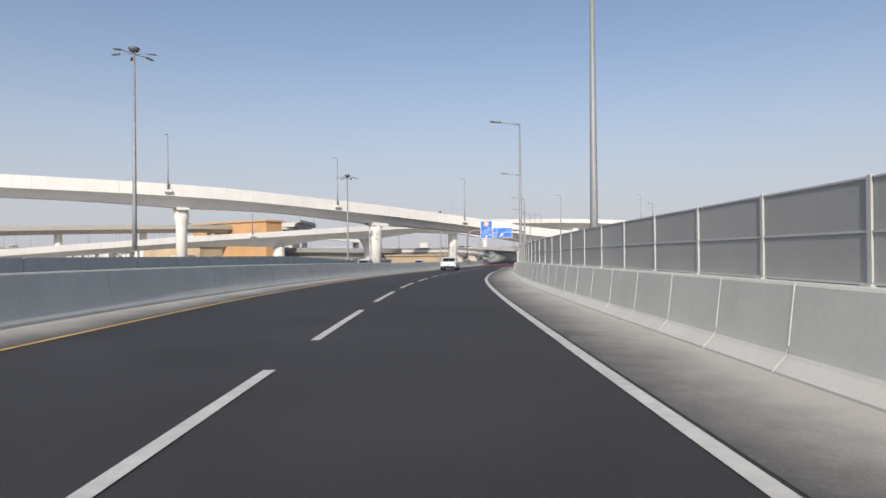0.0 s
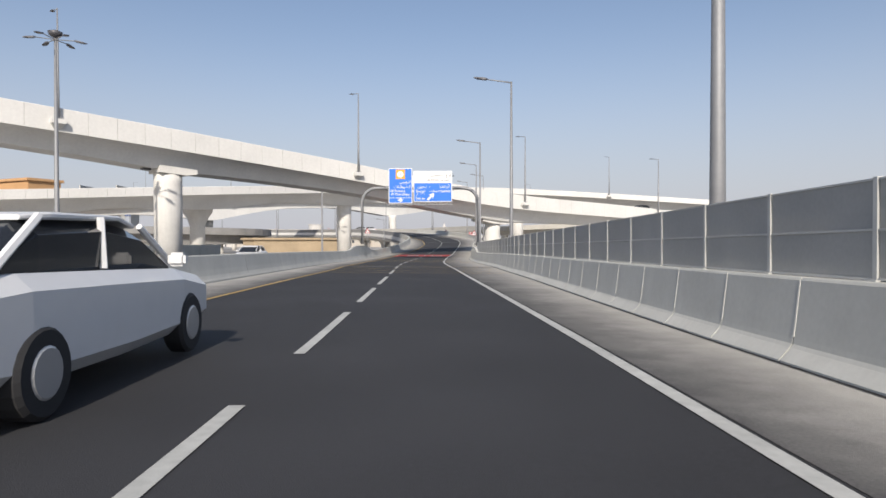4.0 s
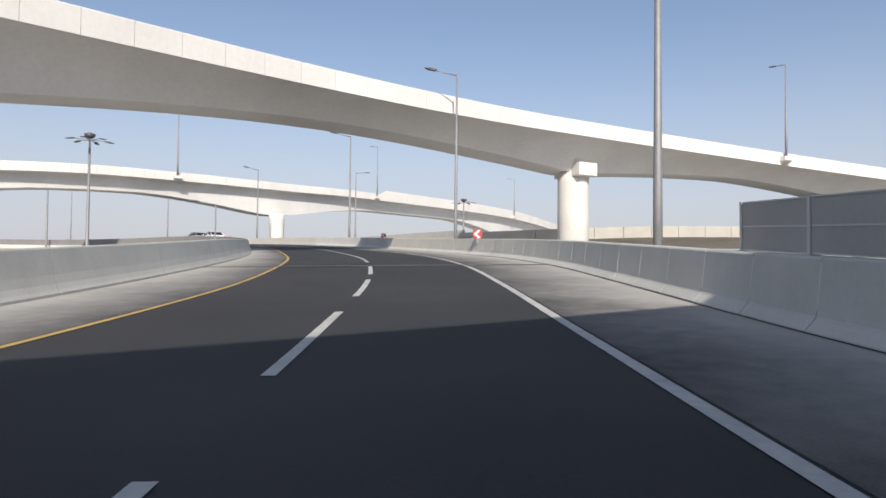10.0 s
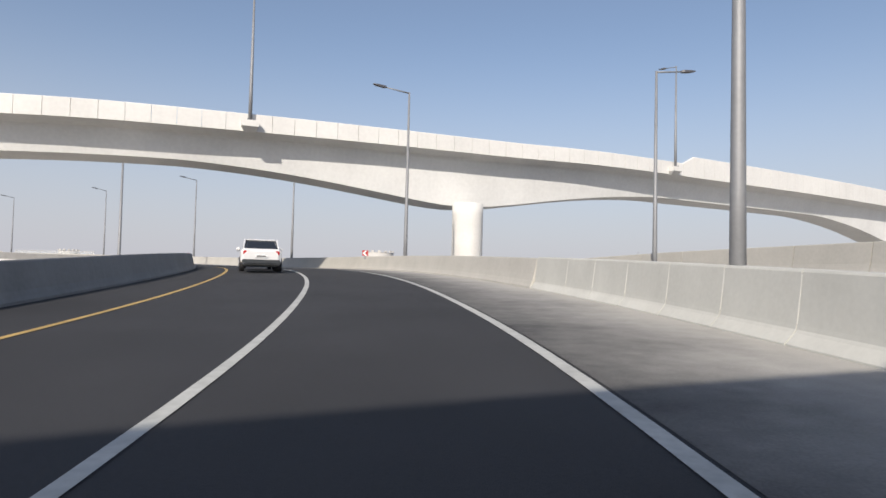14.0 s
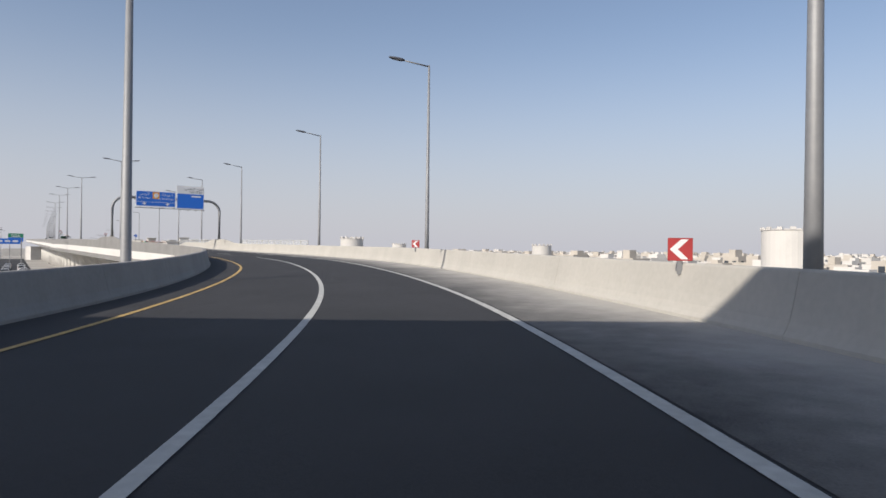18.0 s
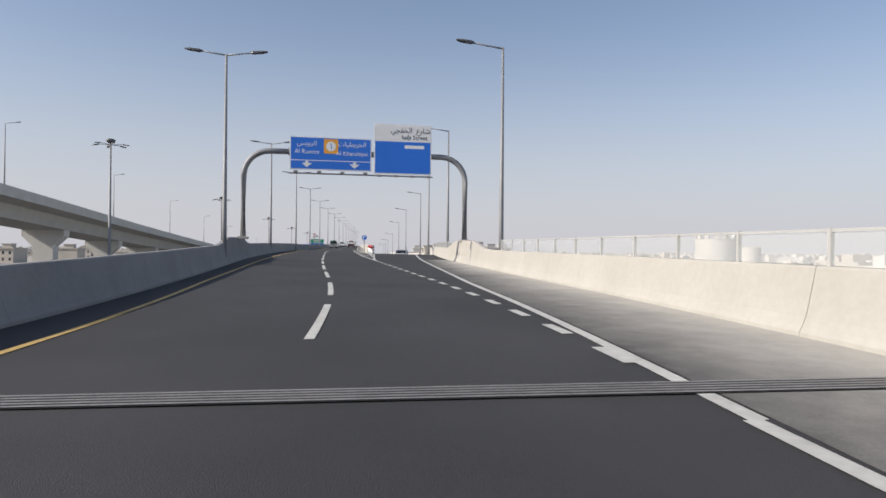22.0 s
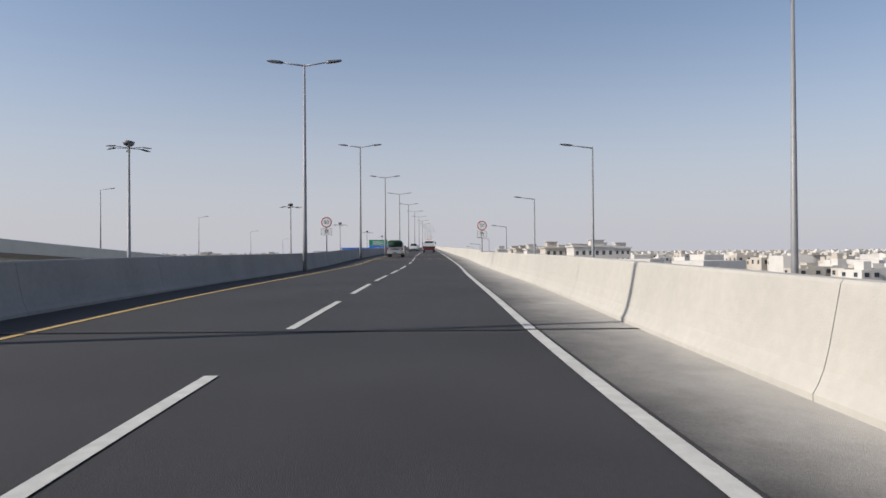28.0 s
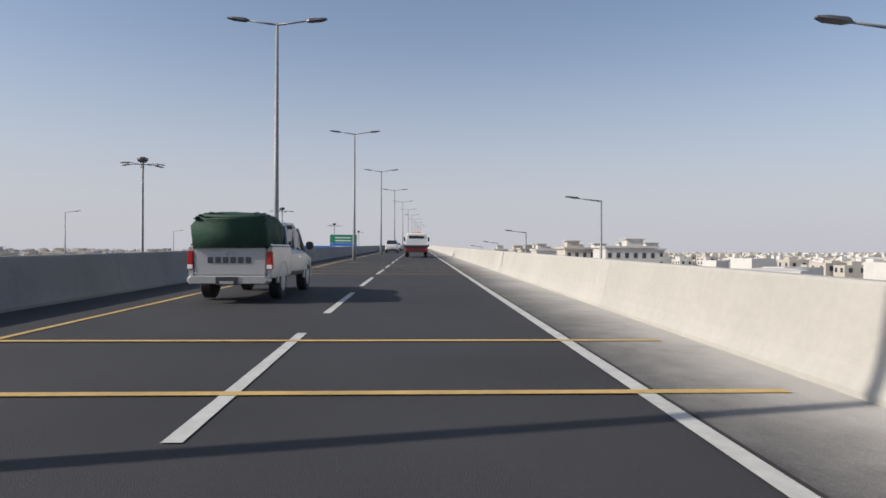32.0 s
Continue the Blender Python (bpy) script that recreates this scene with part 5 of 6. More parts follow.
def crenel_tank(x, y, r, top):
    e = thing("water_tank", "white round water tank with a crenellated rim", "water tank", (x, y, GROUND_Z), group="white water tanks")
    h = top - GROUND_Z
    bm = bmesh.new()
    tube(bm, [(0, 0, 0), (0, 0, h - 0.5), (0, 0, h - 0.4)], [r, r, r * 1.03], 32)
    link("drum", bm, M_HOUSE_WHITE, e, smooth_shade=False)
    for i in range(14):
        a = 2 * math.pi * i / 14
        bm = bmesh.new()
        box(bm, (-r * 0.1, -0.12, h - 0.4), (r * 0.1, 0.12, h), m=pose(r * math.cos(a), r * math.sin(a), 0, 0, 0, math.degrees(a) + 90))
        link("merlon", bm, M_HOUSE_WHITE, e)
    return e


crenel_tank(-90, 366, 2.3, 6.4)
crenel_tank(-78, 428, 2.6, 6.0)
crenel_tank(-10.5, 363, 3.3, 7.3)
crenel_tank(-150, 455, 2.6, 6.6)


def villa(x, y, w, d, h, rz, mat):
    e = thing("villa", "flat-roofed cream villa with dark windows and a roof parapet", "house", (x, y, GROUND_Z), rz, group="villas in the distance")
    bm = bmesh.new()
    box(bm, (-w / 2, -d / 2, 0), (w / 2, d / 2, h))
    link("wall", bm, mat, e)
    bm = bmesh.new()
    for x0, x1, y0, y1 in ((-w / 2 - 0.5, w / 2 + 0.5, -d / 2 - 0.5, -d / 2 + 0.25), (-w / 2 - 0.5, w / 2 + 0.5, d / 2 - 0.25, d / 2 + 0.5), (-w / 2 - 0.5, -w / 2 + 0.25, -d / 2 + 0.25, d / 2 - 0.25), (w / 2 - 0.25, w / 2 + 0.5, -d / 2 + 0.25, d / 2 - 0.25)):
        box(bm, (x0, y0, h), (x1, y1, h + 0.55))
    link("parapet", bm, mat, e)
    bm = bmesh.new()
    rx, ry = rng.uniform(-w * 0.25, w * 0.25), rng.uniform(-d * 0.2, d * 0.2)
    box(bm, (rx - w * 0.16, ry - d * 0.18, h), (rx + w * 0.16, ry + d * 0.18, h + 2.5))
    link("stair_house", bm, mat, e)
    bm = bmesh.new()
    box(bm, (rx - w * 0.16 - 0.5, ry - d * 0.18 - 0.5, h + 2.5), (rx + w * 0.16 + 0.5, ry + d * 0.18 + 0.5, h + 2.75))
    link("roof_slab", bm, M_HOUSE_WHITE, e)
    for fl in range(int(h // 3.3)):
        k = max(3, int(w / 2.3))
        for i in range(k):
            xx = -w / 2 + (i + 0.5) * w / k
            bm = bmesh.new()
            box(bm, (xx - 0.55, -d / 2 - 0.03, fl * 3.3 + 1.0), (xx + 0.55, -d / 2 + 0.05, fl * 3.3 + 2.5))
            link("window", bm, M_WINDOW, e)
        k = max(3, int(d / 2.6))
        for i in range(k):
            yy = -d / 2 + (i + 0.5) * d / k
            bm = bmesh.new()
            box(bm, (w / 2 - 0.05, yy - 0.5, fl * 3.3 + 1.0), (w / 2 + 0.03, yy + 0.5, fl * 3.3 + 2.5))
            link("window", bm, M_WINDOW, e)
    return e


P32, F32, R32 = line_at(32)
F32 = Vector((F32.x, F32.y, 0))
R32 = Vector((R32.x, R32.y, 0)).normalized()
for row, (ahead, off, n, gap) in enumerate(((185, 58, 9, 24), (240, 84, 9, 26))):
    for i in range(n):
        q = P32 + F32 * (ahead + i * gap + rng.uniform(-4, 4)) + R32 * (off + rng.uniform(-7, 7))
        villa(q.x, q.y, rng.uniform(10, 16), rng.uniform(10, 14), (10.2 if row < 2 else 4.4) * rng.choice((0.95, 1.0, 1.03)), 68 + rng.choice((0, 90, 180, 270)), rng.choice((M_HOUSE, M_HOUSE_WHITE)))
for i in range(16):
    q = P32 + F32 * (110 + i * 26 + rng.uniform(-8, 8)) - R32 * (150 + rng.uniform(-20, 90))
    villa(q.x, q.y, rng.uniform(9, 16), rng.uniform(9, 13), rng.uniform(5.5, 8.5), 68 + rng.choice((180, 270)), M_HOUSE)

# far town: crowded low white houses, too small and too many to tell apart
def town_mesh(name, boxes, mat, label):
    verts, faces = [], []
    for (x, y, z0), (w, d, h), a in boxes:
        c, sn = math.cos(a) / 2, math.sin(a) / 2
        k = len(verts)
        for z in (z0, z0 + h):
            for u, v in ((-1, -1), (1, -1), (1, 1), (-1, 1)):
                verts.append((x + u * w * c - v * d * sn, y + u * w * sn + v * d * c, z))
        faces += [tuple(k + j for j in f) for f in ((4, 5, 6, 7), (0, 1, 5, 4), (1, 2, 6, 5), (2, 3, 7, 6), (3, 0, 4, 7))]
    me = bpy.data.meshes.new(name)
    me.from_pydata(verts, [], faces)
    me.materials.append(mat)
    return tagged(new(name, me), label, "town", kind="stuff")


houses, pale_houses, dark_windows = [], [], []
turn = math.atan2(F32.y, F32.x)
for i in range(4400):
    u = rng.random()
    ahead = rng.uniform(-160, 1500)
    side = rng.choice((1, 1, 1, 1, -1))
    off = (115 if side > 0 else 170) + 900 * u ** 1.5
    if side > 0 and ahead > 150 and off < 150:
        continue
    q = P32 + F32 * ahead + R32 * off * side
    a = turn + rng.choice((0, math.pi / 2)) + rng.uniform(-0.08, 0.08)
    w, d, h = rng.uniform(5, 10), rng.uniform(5, 9.5), rng.choice((3.3, 3.6, 4.2, 5.6)) * rng.uniform(0.9, 1.1) * (1 + 0.0007 * off)
    store = pale_houses if rng.random() < 0.55 else houses
    store.append(((q.x, q.y, GROUND_Z), (w, d, h), a))
    store.append(((q.x + rng.uniform(-2, 2), q.y + rng.uniform(-2, 2), GROUND_Z + h), (w * 0.4, d * 0.4, rng.uniform(0.8, 2.3)), a))
    if off < 520:
        for k in range(4):
            dx, dy = ((0.5, -0.25), (0.5, 0.25), (-0.25, -0.5), (0.25, -0.5))[k]
            dx, dy = dx * w * (1.004 if abs(dx) == 0.5 else 1), dy * d * (1.004 if abs(dy) == 0.5 else 1)
            for m_ in (1, -1):
                lx, ly = dx * m_, dy * m_
                dark_windows.append(((q.x + lx * math.cos(a) - ly * math.sin(a), q.y + lx * math.sin(a) + ly * math.cos(a), GROUND_Z + h * 0.5),
                                     (0.12 if k < 2 else 1.3, 1.3 if k < 2 else 0.12, h * 0.32), a))
for i in range(260):
    a = rng.uniform(-1.4, 1.2)
    dist = rng.uniform(300, 900)
    q = Vector((60 + math.sin(a) * dist, 330 + math.cos(a) * dist, 0))
    pale_houses.append(((q.x, q.y, GROUND_Z), (rng.uniform(8, 18), rng.uniform(8, 14), rng.uniform(4, 7.5)), rng.uniform(0, 1.5)))
town_mesh("far_town", houses, M_HOUSE, "cream low houses of a crowded distant town")
town_mesh("far_town", pale_houses, M_HOUSE_WHITE, "white low houses of a crowded distant town")
town_mesh("far_windows", dark_windows, M_WINDOW, "small dark windows of the distant houses")




# ---- vehicles ----
def slab(bm, secs, top_in=0.0):
    """A body out of rounded sections (y, half width, bottom, top)."""
    out = []
    for y, w, z0, z1 in secs:
        c = min(0.12, (z1 - z0) * 0.3, w * 0.3)
        out.append([Vector(p) for p in ((-w + c, y, z0), (w - c, y, z0), (w, y, z0 + c), (w, y, z1 - c), (w - c - top_in, y, z1), (-w + c + top_in, y, z1), (-w, y, z1 - c), (-w, y, z0 + c))])
    return loft(bm, out)


def wheel(e, x, y, r=0.33, w=0.22):
    bm = bmesh.new()
    tube(bm, [(x - w / 2, y, r), (x - w / 2 + 0.03, y, r), (x + w / 2 - 0.03, y, r), (x + w / 2, y, r)], [r * 0.9, r, r, r * 0.9], 22)
    wh = part("wheel", bm, M_BLACK, e, "black rubber tyre")
    s = 1 if x > 0 else -1
    bm = bmesh.new()
    tube(bm, [(x + s * (w / 2 - 0.01), y, r), (x + s * (w / 2 + 0.012), y, r)], [r * 0.62, r * 0.52], 18)
    part("rim", bm, M_CARSILVER, wh)


def rear_lights(e, w, y, z, h=0.2, tall=False):
    for s in (-1, 1):
        bm = bmesh.new()
        box(bm, (s * w - 0.14, y - 0.03, z), (s * w + 0.14, y + 0.06, z + h), 0.02)
        part("tail_light", bm, M_LAMPRED, e)


def sedan(name, label, paint, tall=0.0, length=4.6):
    """Built with its wheels on z = 0, its front towards +y."""
    e = thing(name, label, "car")
    k = length / 4.6
    bm = bmesh.new()
    slab(bm, [(-2.28 * k, 0.70, 0.42, 0.86 + tall * 0.4), (-2.18 * k, 0.84, 0.30, 0.98 + tall * 0.5), (-1.5 * k, 0.89, 0.24, 1.02 + tall * 0.5), (0.0, 0.90, 0.22, 0.98 + tall * 0.4),
              (1.2 * k, 0.89, 0.24, 0.94 + tall * 0.3), (2.05 * k, 0.84, 0.30, 0.82 + tall * 0.3), (2.3 * k, 0.66, 0.40, 0.70 + tall * 0.2)])
    part("body", bm, paint, e)
    bm = bmesh.new()
    slab(bm, [(-1.85 * k, 0.70, 0.9, 1.02 + tall), (-1.15 * k, 0.72, 0.9, 1.40 + tall), (-0.2, 0.72, 0.9, 1.44 + tall), (0.55 * k, 0.71, 0.9, 1.36 + tall), (1.25 * k, 0.70, 0.9, 0.98 + tall * 0.4)], 0.06)
    part("window_glass", bm, M_CARGLASS, e)
    bm = bmesh.new()
    slab(bm, [(-1.2 * k, 0.62, 1.39 + tall, 1.43 + tall), (-0.9 * k, 0.67, 1.40 + tall, 1.46 + tall), (0.2 * k, 0.67, 1.42 + tall, 1.47 + tall), (0.6 * k, 0.62, 1.36 + tall, 1.40 + tall)])
    part("roof", bm, paint, e)
    for s in (-1, 1):
        for y0, y1, z0, z1 in ((-1.75, -1.1, 1.0, 1.42), (-0.25, -0.2, 1.0, 1.44), (1.2, 0.55, 1.0, 1.38)):
            bm = bmesh.new()
            tube(bm, [(s * 0.74, y0 * k, z0 + tall * 0.3), (s * 0.69, y1 * k, z1 + tall)], 0.035, 6)
            part("pillar", bm, paint, e)
        bm = bmesh.new()
        box(bm, (s * 0.98 - 0.09, 0.72 * k, 0.98 + tall * 0.4), (s * 0.98 + 0.09, 0.84 * k, 1.12 + tall * 0.4), 0.03)
        part("mirror", bm, paint, e)
        for y in (-1.38 * k, 1.38 * k):
            wheel(e, s * 0.8, y)
    rear_lights(e, 0.62, -2.24 * k, 0.70 + tall * 0.4)
    bm = bmesh.new()
    box(bm, (-0.8, -2.34 * k, 0.32), (0.8, -2.2 * k, 0.52), 0.04)
    part("bumper", bm, M_CARDARK, e)
    bm = bmesh.new()
    box(bm, (-0.26, -2.33 * k, 0.6), (0.26, -2.29 * k, 0.72), 0.008)
    pl = part("number_plate", bm, M_WHITE, e)
    bm = bmesh.new()
    box(bm, (-0.2, -2.335 * k, 0.64), (0.2, -2.331 * k, 0.69))
    part("writing_bar", bm, M_CARDARK, pl)
    return e


def pickup():
    e = thing("pickup_truck", "silver double-cab pickup with a green tarpaulin load", "pickup")
    bm = bmesh.new()
    slab(bm, [(-0.55, 0.88, 0.48, 1.12), (0.2, 0.89, 0.46, 1.14), (1.3, 0.89, 0.46, 1.10), (1.75, 0.88, 0.46, 1.06), (2.5, 0.82, 0.5, 0.98), (2.62, 0.7, 0.55, 0.85)])
    part("cab", bm, M_CARSILVER, e)
    for s in (-1, 1):
        bm = bmesh.new()
        slab(bm, [(-2.5, 0.05, 0.52, 1.16), (-2.4, 0.06, 0.5, 1.18), (-0.62, 0.06, 0.5, 1.18)])
        bmesh.ops.translate(bm, vec=(s * 0.83, 0, 0), verts=bm.verts)
        part("bed_side", bm, M_CARSILVER, e)
        bm = bmesh.new()
        tube(bm, [(s * 0.84, -2.45, 1.21), (s * 0.84, -0.65, 1.21)], 0.025, 8)
        part("bed_rail", bm, M_CHROME, e)
    bm = bmesh.new()
    box(bm, (-0.76, -2.4, 0.55), (0.76, -0.62, 0.66), 0.01)
    part("bed_floor", bm, M_CARDARK, e)
    bm = bmesh.new()
    box(bm, (-0.76, -2.53, 0.56), (0.76, -2.45, 1.15), 0.025)
    tg = part("tailgate", bm, M_CARSILVER, e)
    for i in range(6):
        bm = bmesh.new()
        box(bm, (-0.47 + i * 0.16, -2.544, 0.82), (-0.47 + i * 0.16 + 0.115, -2.531, 0.95), 0.004)
        part("letter_bar", bm, M_CARDARK, tg)
    bm = bmesh.new()
    box(bm, (-0.1, -2.55, 0.99), (0.1, -2.53, 1.05), 0.01)
    part("tailgate_handle", bm, M_CHROME, tg)
    for s in (-1, 1):
        bm = bmesh.new()
        box(bm, (s * 0.835 - 0.065, -2.55, 0.68), (s * 0.835 + 0.065, -2.40, 1.08), 0.025)
        tl = part("tail_light", bm, M_LAMPRED, e)
        bm = bmesh.new()
        box(bm, (s * 0.835 - 0.055, -2.558, 0.70), (s * 0.835 + 0.055, -2.551, 0.79), 0.003)
        part("reversing_lens", bm, M_WHITE, tl)
    bm = bmesh.new()
    slab(bm, [(-2.72, 0.80, 0.40, 0.54), (-2.62, 0.87, 0.38, 0.56), (-2.48, 0.87, 0.40, 0.54)])
    part("bumper", bm, M_CARSILVER, e)
    bm = bmesh.new()
    box(bm, (-0.24, -2.745, 0.36), (0.22, -2.71, 0.54), 0.008)
    pl = part("number_plate", bm, M_CARDARK, e)
    bm = bmesh.new()
    box(bm, (-0.15, -2.752, 0.39), (0.14, -2.746, 0.45))
    part("writing_bar", bm, M_CARSILVER, pl)
    bm = bmesh.new()
    slab(bm, [(-0.62, 0.74, 1.08, 1.66), (-0.4, 0.75, 1.08, 1.74), (0.6, 0.75, 1.08, 1.76), (1.0, 0.74, 1.05, 1.68), (1.68, 0.76, 1.0, 1.08)], 0.05)
    part("window_glass", bm, M_CARGLASS, e)
    bm = bmesh.new()
    slab(bm, [(-0.62, 0.68, 1.66, 1.72), (-0.4, 0.70, 1.70, 1.79), (0.6, 0.70, 1.72, 1.80), (1.02, 0.66, 1.66, 1.71)])
    part("roof", bm, M_CARSILVER, e)
    for s in (-1, 1):
        for y0, y1, z0, z1 in ((-0.58, -0.52, 1.1, 1.7), (0.32, 0.30, 1.1, 1.76), (1.62, 1.0, 1.08, 1.68)):
            bm = bmesh.new()
            tube(bm, [(s * 0.79, y0, z0), (s * 0.71, y1, z1)], 0.04, 6)
            part("pillar", bm, M_CARSILVER, e)
        bm = bmesh.new()
        box(bm, (s * 1.0 - 0.1, 1.2, 1.12), (s * 1.0 + 0.1, 1.32, 1.34), 0.035)
        part("mirror", bm, M_CARDARK, e)
        bm = bmesh.new()
        box(bm, (s * 0.89 - 0.02, 0.35, 0.92), (s * 0.89 + 0.02, 0.55, 0.96), 0.01)
        part("door_handle", bm, M_CHROME, e)
        for y in (-1.45, 1.6):
            bm = bmesh.new()
            pts = [(s * 0.86, y + 0.47 * math.cos(a), 0.38 + 0.47 * math.sin(a)) for a in [math.pi * i / 10 for i in range(11)]]
            tube(bm, pts, 0.04, 6)
            part("wheel_arch", bm, M_CARSILVER, e)
            wheel(e, s * 0.76, y, 0.38, 0.25)
        bm = bmesh.new()
        box(bm, (s * 0.62 - 0.11, -2.3, 0.42), (s * 0.62 + 0.11, -1.0, 0.52), 0.01)
        part("chassis_rail", bm, M_BLACK, e)
    bm = bmesh.new()
    tube(bm, [(-0.72, -1.45, 0.38), (0.72, -1.45, 0.38)], 0.07, 8)
    part("rear_axle", bm, M_BLACK, e)
    # load under a tarpaulin, draped with folds
    r = random.Random(3)
    bm = bmesh.new()
    secs = []
    for i in range(19):
        u = i / 18
        y = -2.62 + u * 2.5
        top = 1.88 + 0.05 * math.sin(u * 5) - (max(0, u - 0.72) ** 1.3) * 1.6
        ring_pts = []
        for j in range(27):
            v = j / 26
            a = math.pi * v
            wv = 0.75 + 0.06 * math.sin(u * 4 + 0.6) + 0.04 * math.sin(j * 2.1 + i * 0.9) + r.uniform(-0.012, 0.012)
            sx = math.copysign(abs(math.cos(a)) ** 0.30, math.cos(a)) * wv
            sz = 1.16 + (top - 1.16) * (math.sin(a) ** 0.24 if 0 < v < 1 else 0) + 0.02 * math.sin(j * 3.3 + i)
            ring_pts.append(Vector((sx * (0.90 + 0.1 * (1 - math.sin(a))), y + 0.03 * math.sin(j * 1.7), sz)))
        secs.append(ring_pts)
    loft(bm, secs, closed=True)
    part("tarpaulin", bm, M_TARP, e, "dark green draped tarpaulin", smooth_shade=True)
    return e


def recovery_truck():
    e = thing("recovery_truck", "white cab flatbed recovery truck with a red tail", "truck")
    bm = bmesh.new()
    slab(bm, [(1.2, 0.95, 0.7, 2.2), (1.4, 1.0, 0.6, 2.3), (2.6, 1.0, 0.6, 2.28), (3.0, 0.95, 0.6, 1.4)])
    part("cab", bm, M_CARWHITE, e)
    bm = bmesh.new()
    box(bm, (-0.75, 1.14, 1.55), (0.75, 1.2, 2.05), 0.03)
    part("rear_window", bm, M_CARGLASS, e)
    bm = bmesh.new()
    slab(bm, [(-3.2, 1.12, 0.95, 1.08), (-3.0, 1.14, 0.92, 1.10), (1.0, 1.14, 0.92, 1.10)])
    part("flatbed", bm, M_CARDARK, e)
    for s in (-1, 1):
        bm = bmesh.new()
        box(bm, (s * 1.12 - 0.03, -3.1, 1.08), (s * 1.12 + 0.03, 1.0, 1.2), 0.01)
        part("side_rail", bm, M_CARDARK, e)
        bm = bmesh.new()
        box(bm, (s * 1.2 - 0.08, 2.3, 1.5), (s * 1.2 + 0.08, 2.4, 1.95), 0.03)
        part("mirror", bm, M_CARDARK, e)
        for y in (-1.8, 2.1):
            wheel(e, s * 0.88, y, 0.42, 0.3)
    bm = bmesh.new()
    box(bm, (-1.0, -3.15, 0.45), (1.0, -3.02, 0.92), 0.03)
    part("tail_board", bm, M_CARRED, e)
    bm = bmesh.new()
    box(bm, (-1.0, 0.85, 1.1), (1.0, 0.95, 1.75), 0.02)
    part("headboard", bm, M_CARWHITE, e)
    rear_lights(e, 0.85, -3.14, 0.6)
    bm = bmesh.new()
    box(bm, (-0.5, 1.6, 2.28), (0.5, 1.85, 2.42), 0.04)
    part("light_bar", bm, M_ORANGE, e)
    bm = bmesh.new()
    box(bm, (-0.4, -2.9, 0.6), (0.4, 2.5, 0.9), 0.02)
    part("chassis", bm, M_BLACK, e)
    return e


def coach(x, y, z, rz):
    e = thing("coach", "white coach with dark windows", "bus", (x, y, z), rz)
    bm = bmesh.new()
    slab(bm, [(-5.5, 1.2, 0.4, 3.0), (-5.3, 1.25, 0.35, 3.1), (5.2, 1.25, 0.35, 3.1), (5.5, 1.15, 0.4, 2.9)])
    part("body", bm, M_CARWHITE, e)
    for s in (-1, 1):
        bm = bmesh.new()
        box(bm, (s * 1.26 - 0.012, -4.9, 1.5), (s * 1.26 + 0.012, 4.9, 2.6), 0.01)
        part("window_glass", bm, M_CARGLASS, e)
        for yy in (-3.3, 3.4):
            wheel(e, s * 1.12, yy, 0.48, 0.3)
    for yy in (-5.51, 5.51):
        bm = bmesh.new()
        box(bm, (-1.0, yy - 0.02, 1.3), (1.0, yy + 0.02, 2.6), 0.01)
        part("windscreen", bm, M_CARGLASS, e)
    return e


CARS = {"white": sedan("car", "white saloon car on the road", M_CARWHITE), "silver": sedan("car", "silver saloon car on the road", M_CARSILVER),
        "dark": sedan("suv", "dark off-road car on the road", M_CARDARK, 0.32, 4.7), "pale": sedan("suv", "white off-road car on the road", M_CARWHITE, 0.34, 4.8)}


def park(kind, p, yaw):
    put(CARS[kind], pose(p[0], p[1], p[2], 0, 0, yaw))


def on_road(kind, t, off, turn=0.0, h=0.012):
    p = at(t, off, h)
    park(kind, p, heading(t) + turn)


pk = pickup()
p = at(33.1, -3.72, 0.012)
pk.matrix_world = pose(p.x, p.y, p.z, 0, 0, heading(33.1) - 0.6) @ Matrix.Diagonal((0.94, 0.94, 0.94, 1))
tr = recovery_truck()
p = at(36.4, -0.15, 0.012)
tr.matrix_world = pose(p.x, p.y, p.z, 0, 0, heading(36.4))
on_road("pale", 38.6, -3.7)
on_road("white", 40.5, -3.9)
on_road("white", 4.35, -3.5)
on_road("silver", 16.7, -3.1)
on_road("white", 16.25, -3.3)
on_road("silver", 28.4, 8.0, -9, 0.012 + curve_val(RAMP_DROP, 28.4))
# traffic on the overpasses
for kind, frs, i, lane in (("dark", fr_b, 58, 3.2), ("dark", fr_a, 88, 3.0), ("white", fr_a, 97, 5.0)):
    p, f, n = frs[i][0], frs[i][1], frs[i][2]
    park(kind, p + n * lane + Vector((0, 0, -1.015)), math.degrees(math.atan2(f.y, f.x)) - 90)

# crowded motorway on the ground beside the viaduct
bm = bmesh.new()
secs = []
for t in span(22.5, 50, 0.5):
    a, b = at(t, -10.5, 0), at(t, -62, 0)
    a.z = b.z = GROUND_Z + 0.05
    secs.append([a, b, b + Vector((0, 0, -0.4)), a + Vector((0, 0, -0.4))])
loft(bm, secs)
tagged(link("motorway", bm, M_ASPHALT), "dark asphalt motorway on the ground beside the viaduct", "road", kind="structure")
crowd = random.Random(4)
for i in range(64 + 36):
    t = (26.0 + (i // 4) * 0.72 if i < 64 else 26.5 + (i // 3 - 21) * 0.95) + crowd.uniform(-0.12, 0.12)
    p = at(t, (-13.0 - (i % 4) * 3.6 if i < 64 else -46.0 - (i % 3) * 4.2) + crowd.uniform(-0.2, 0.2), 0)
    park(crowd.choice(("white", "white", "pale", "silver", "dark")), (p.x, p.y, GROUND_Z + 0.055), heading(t))

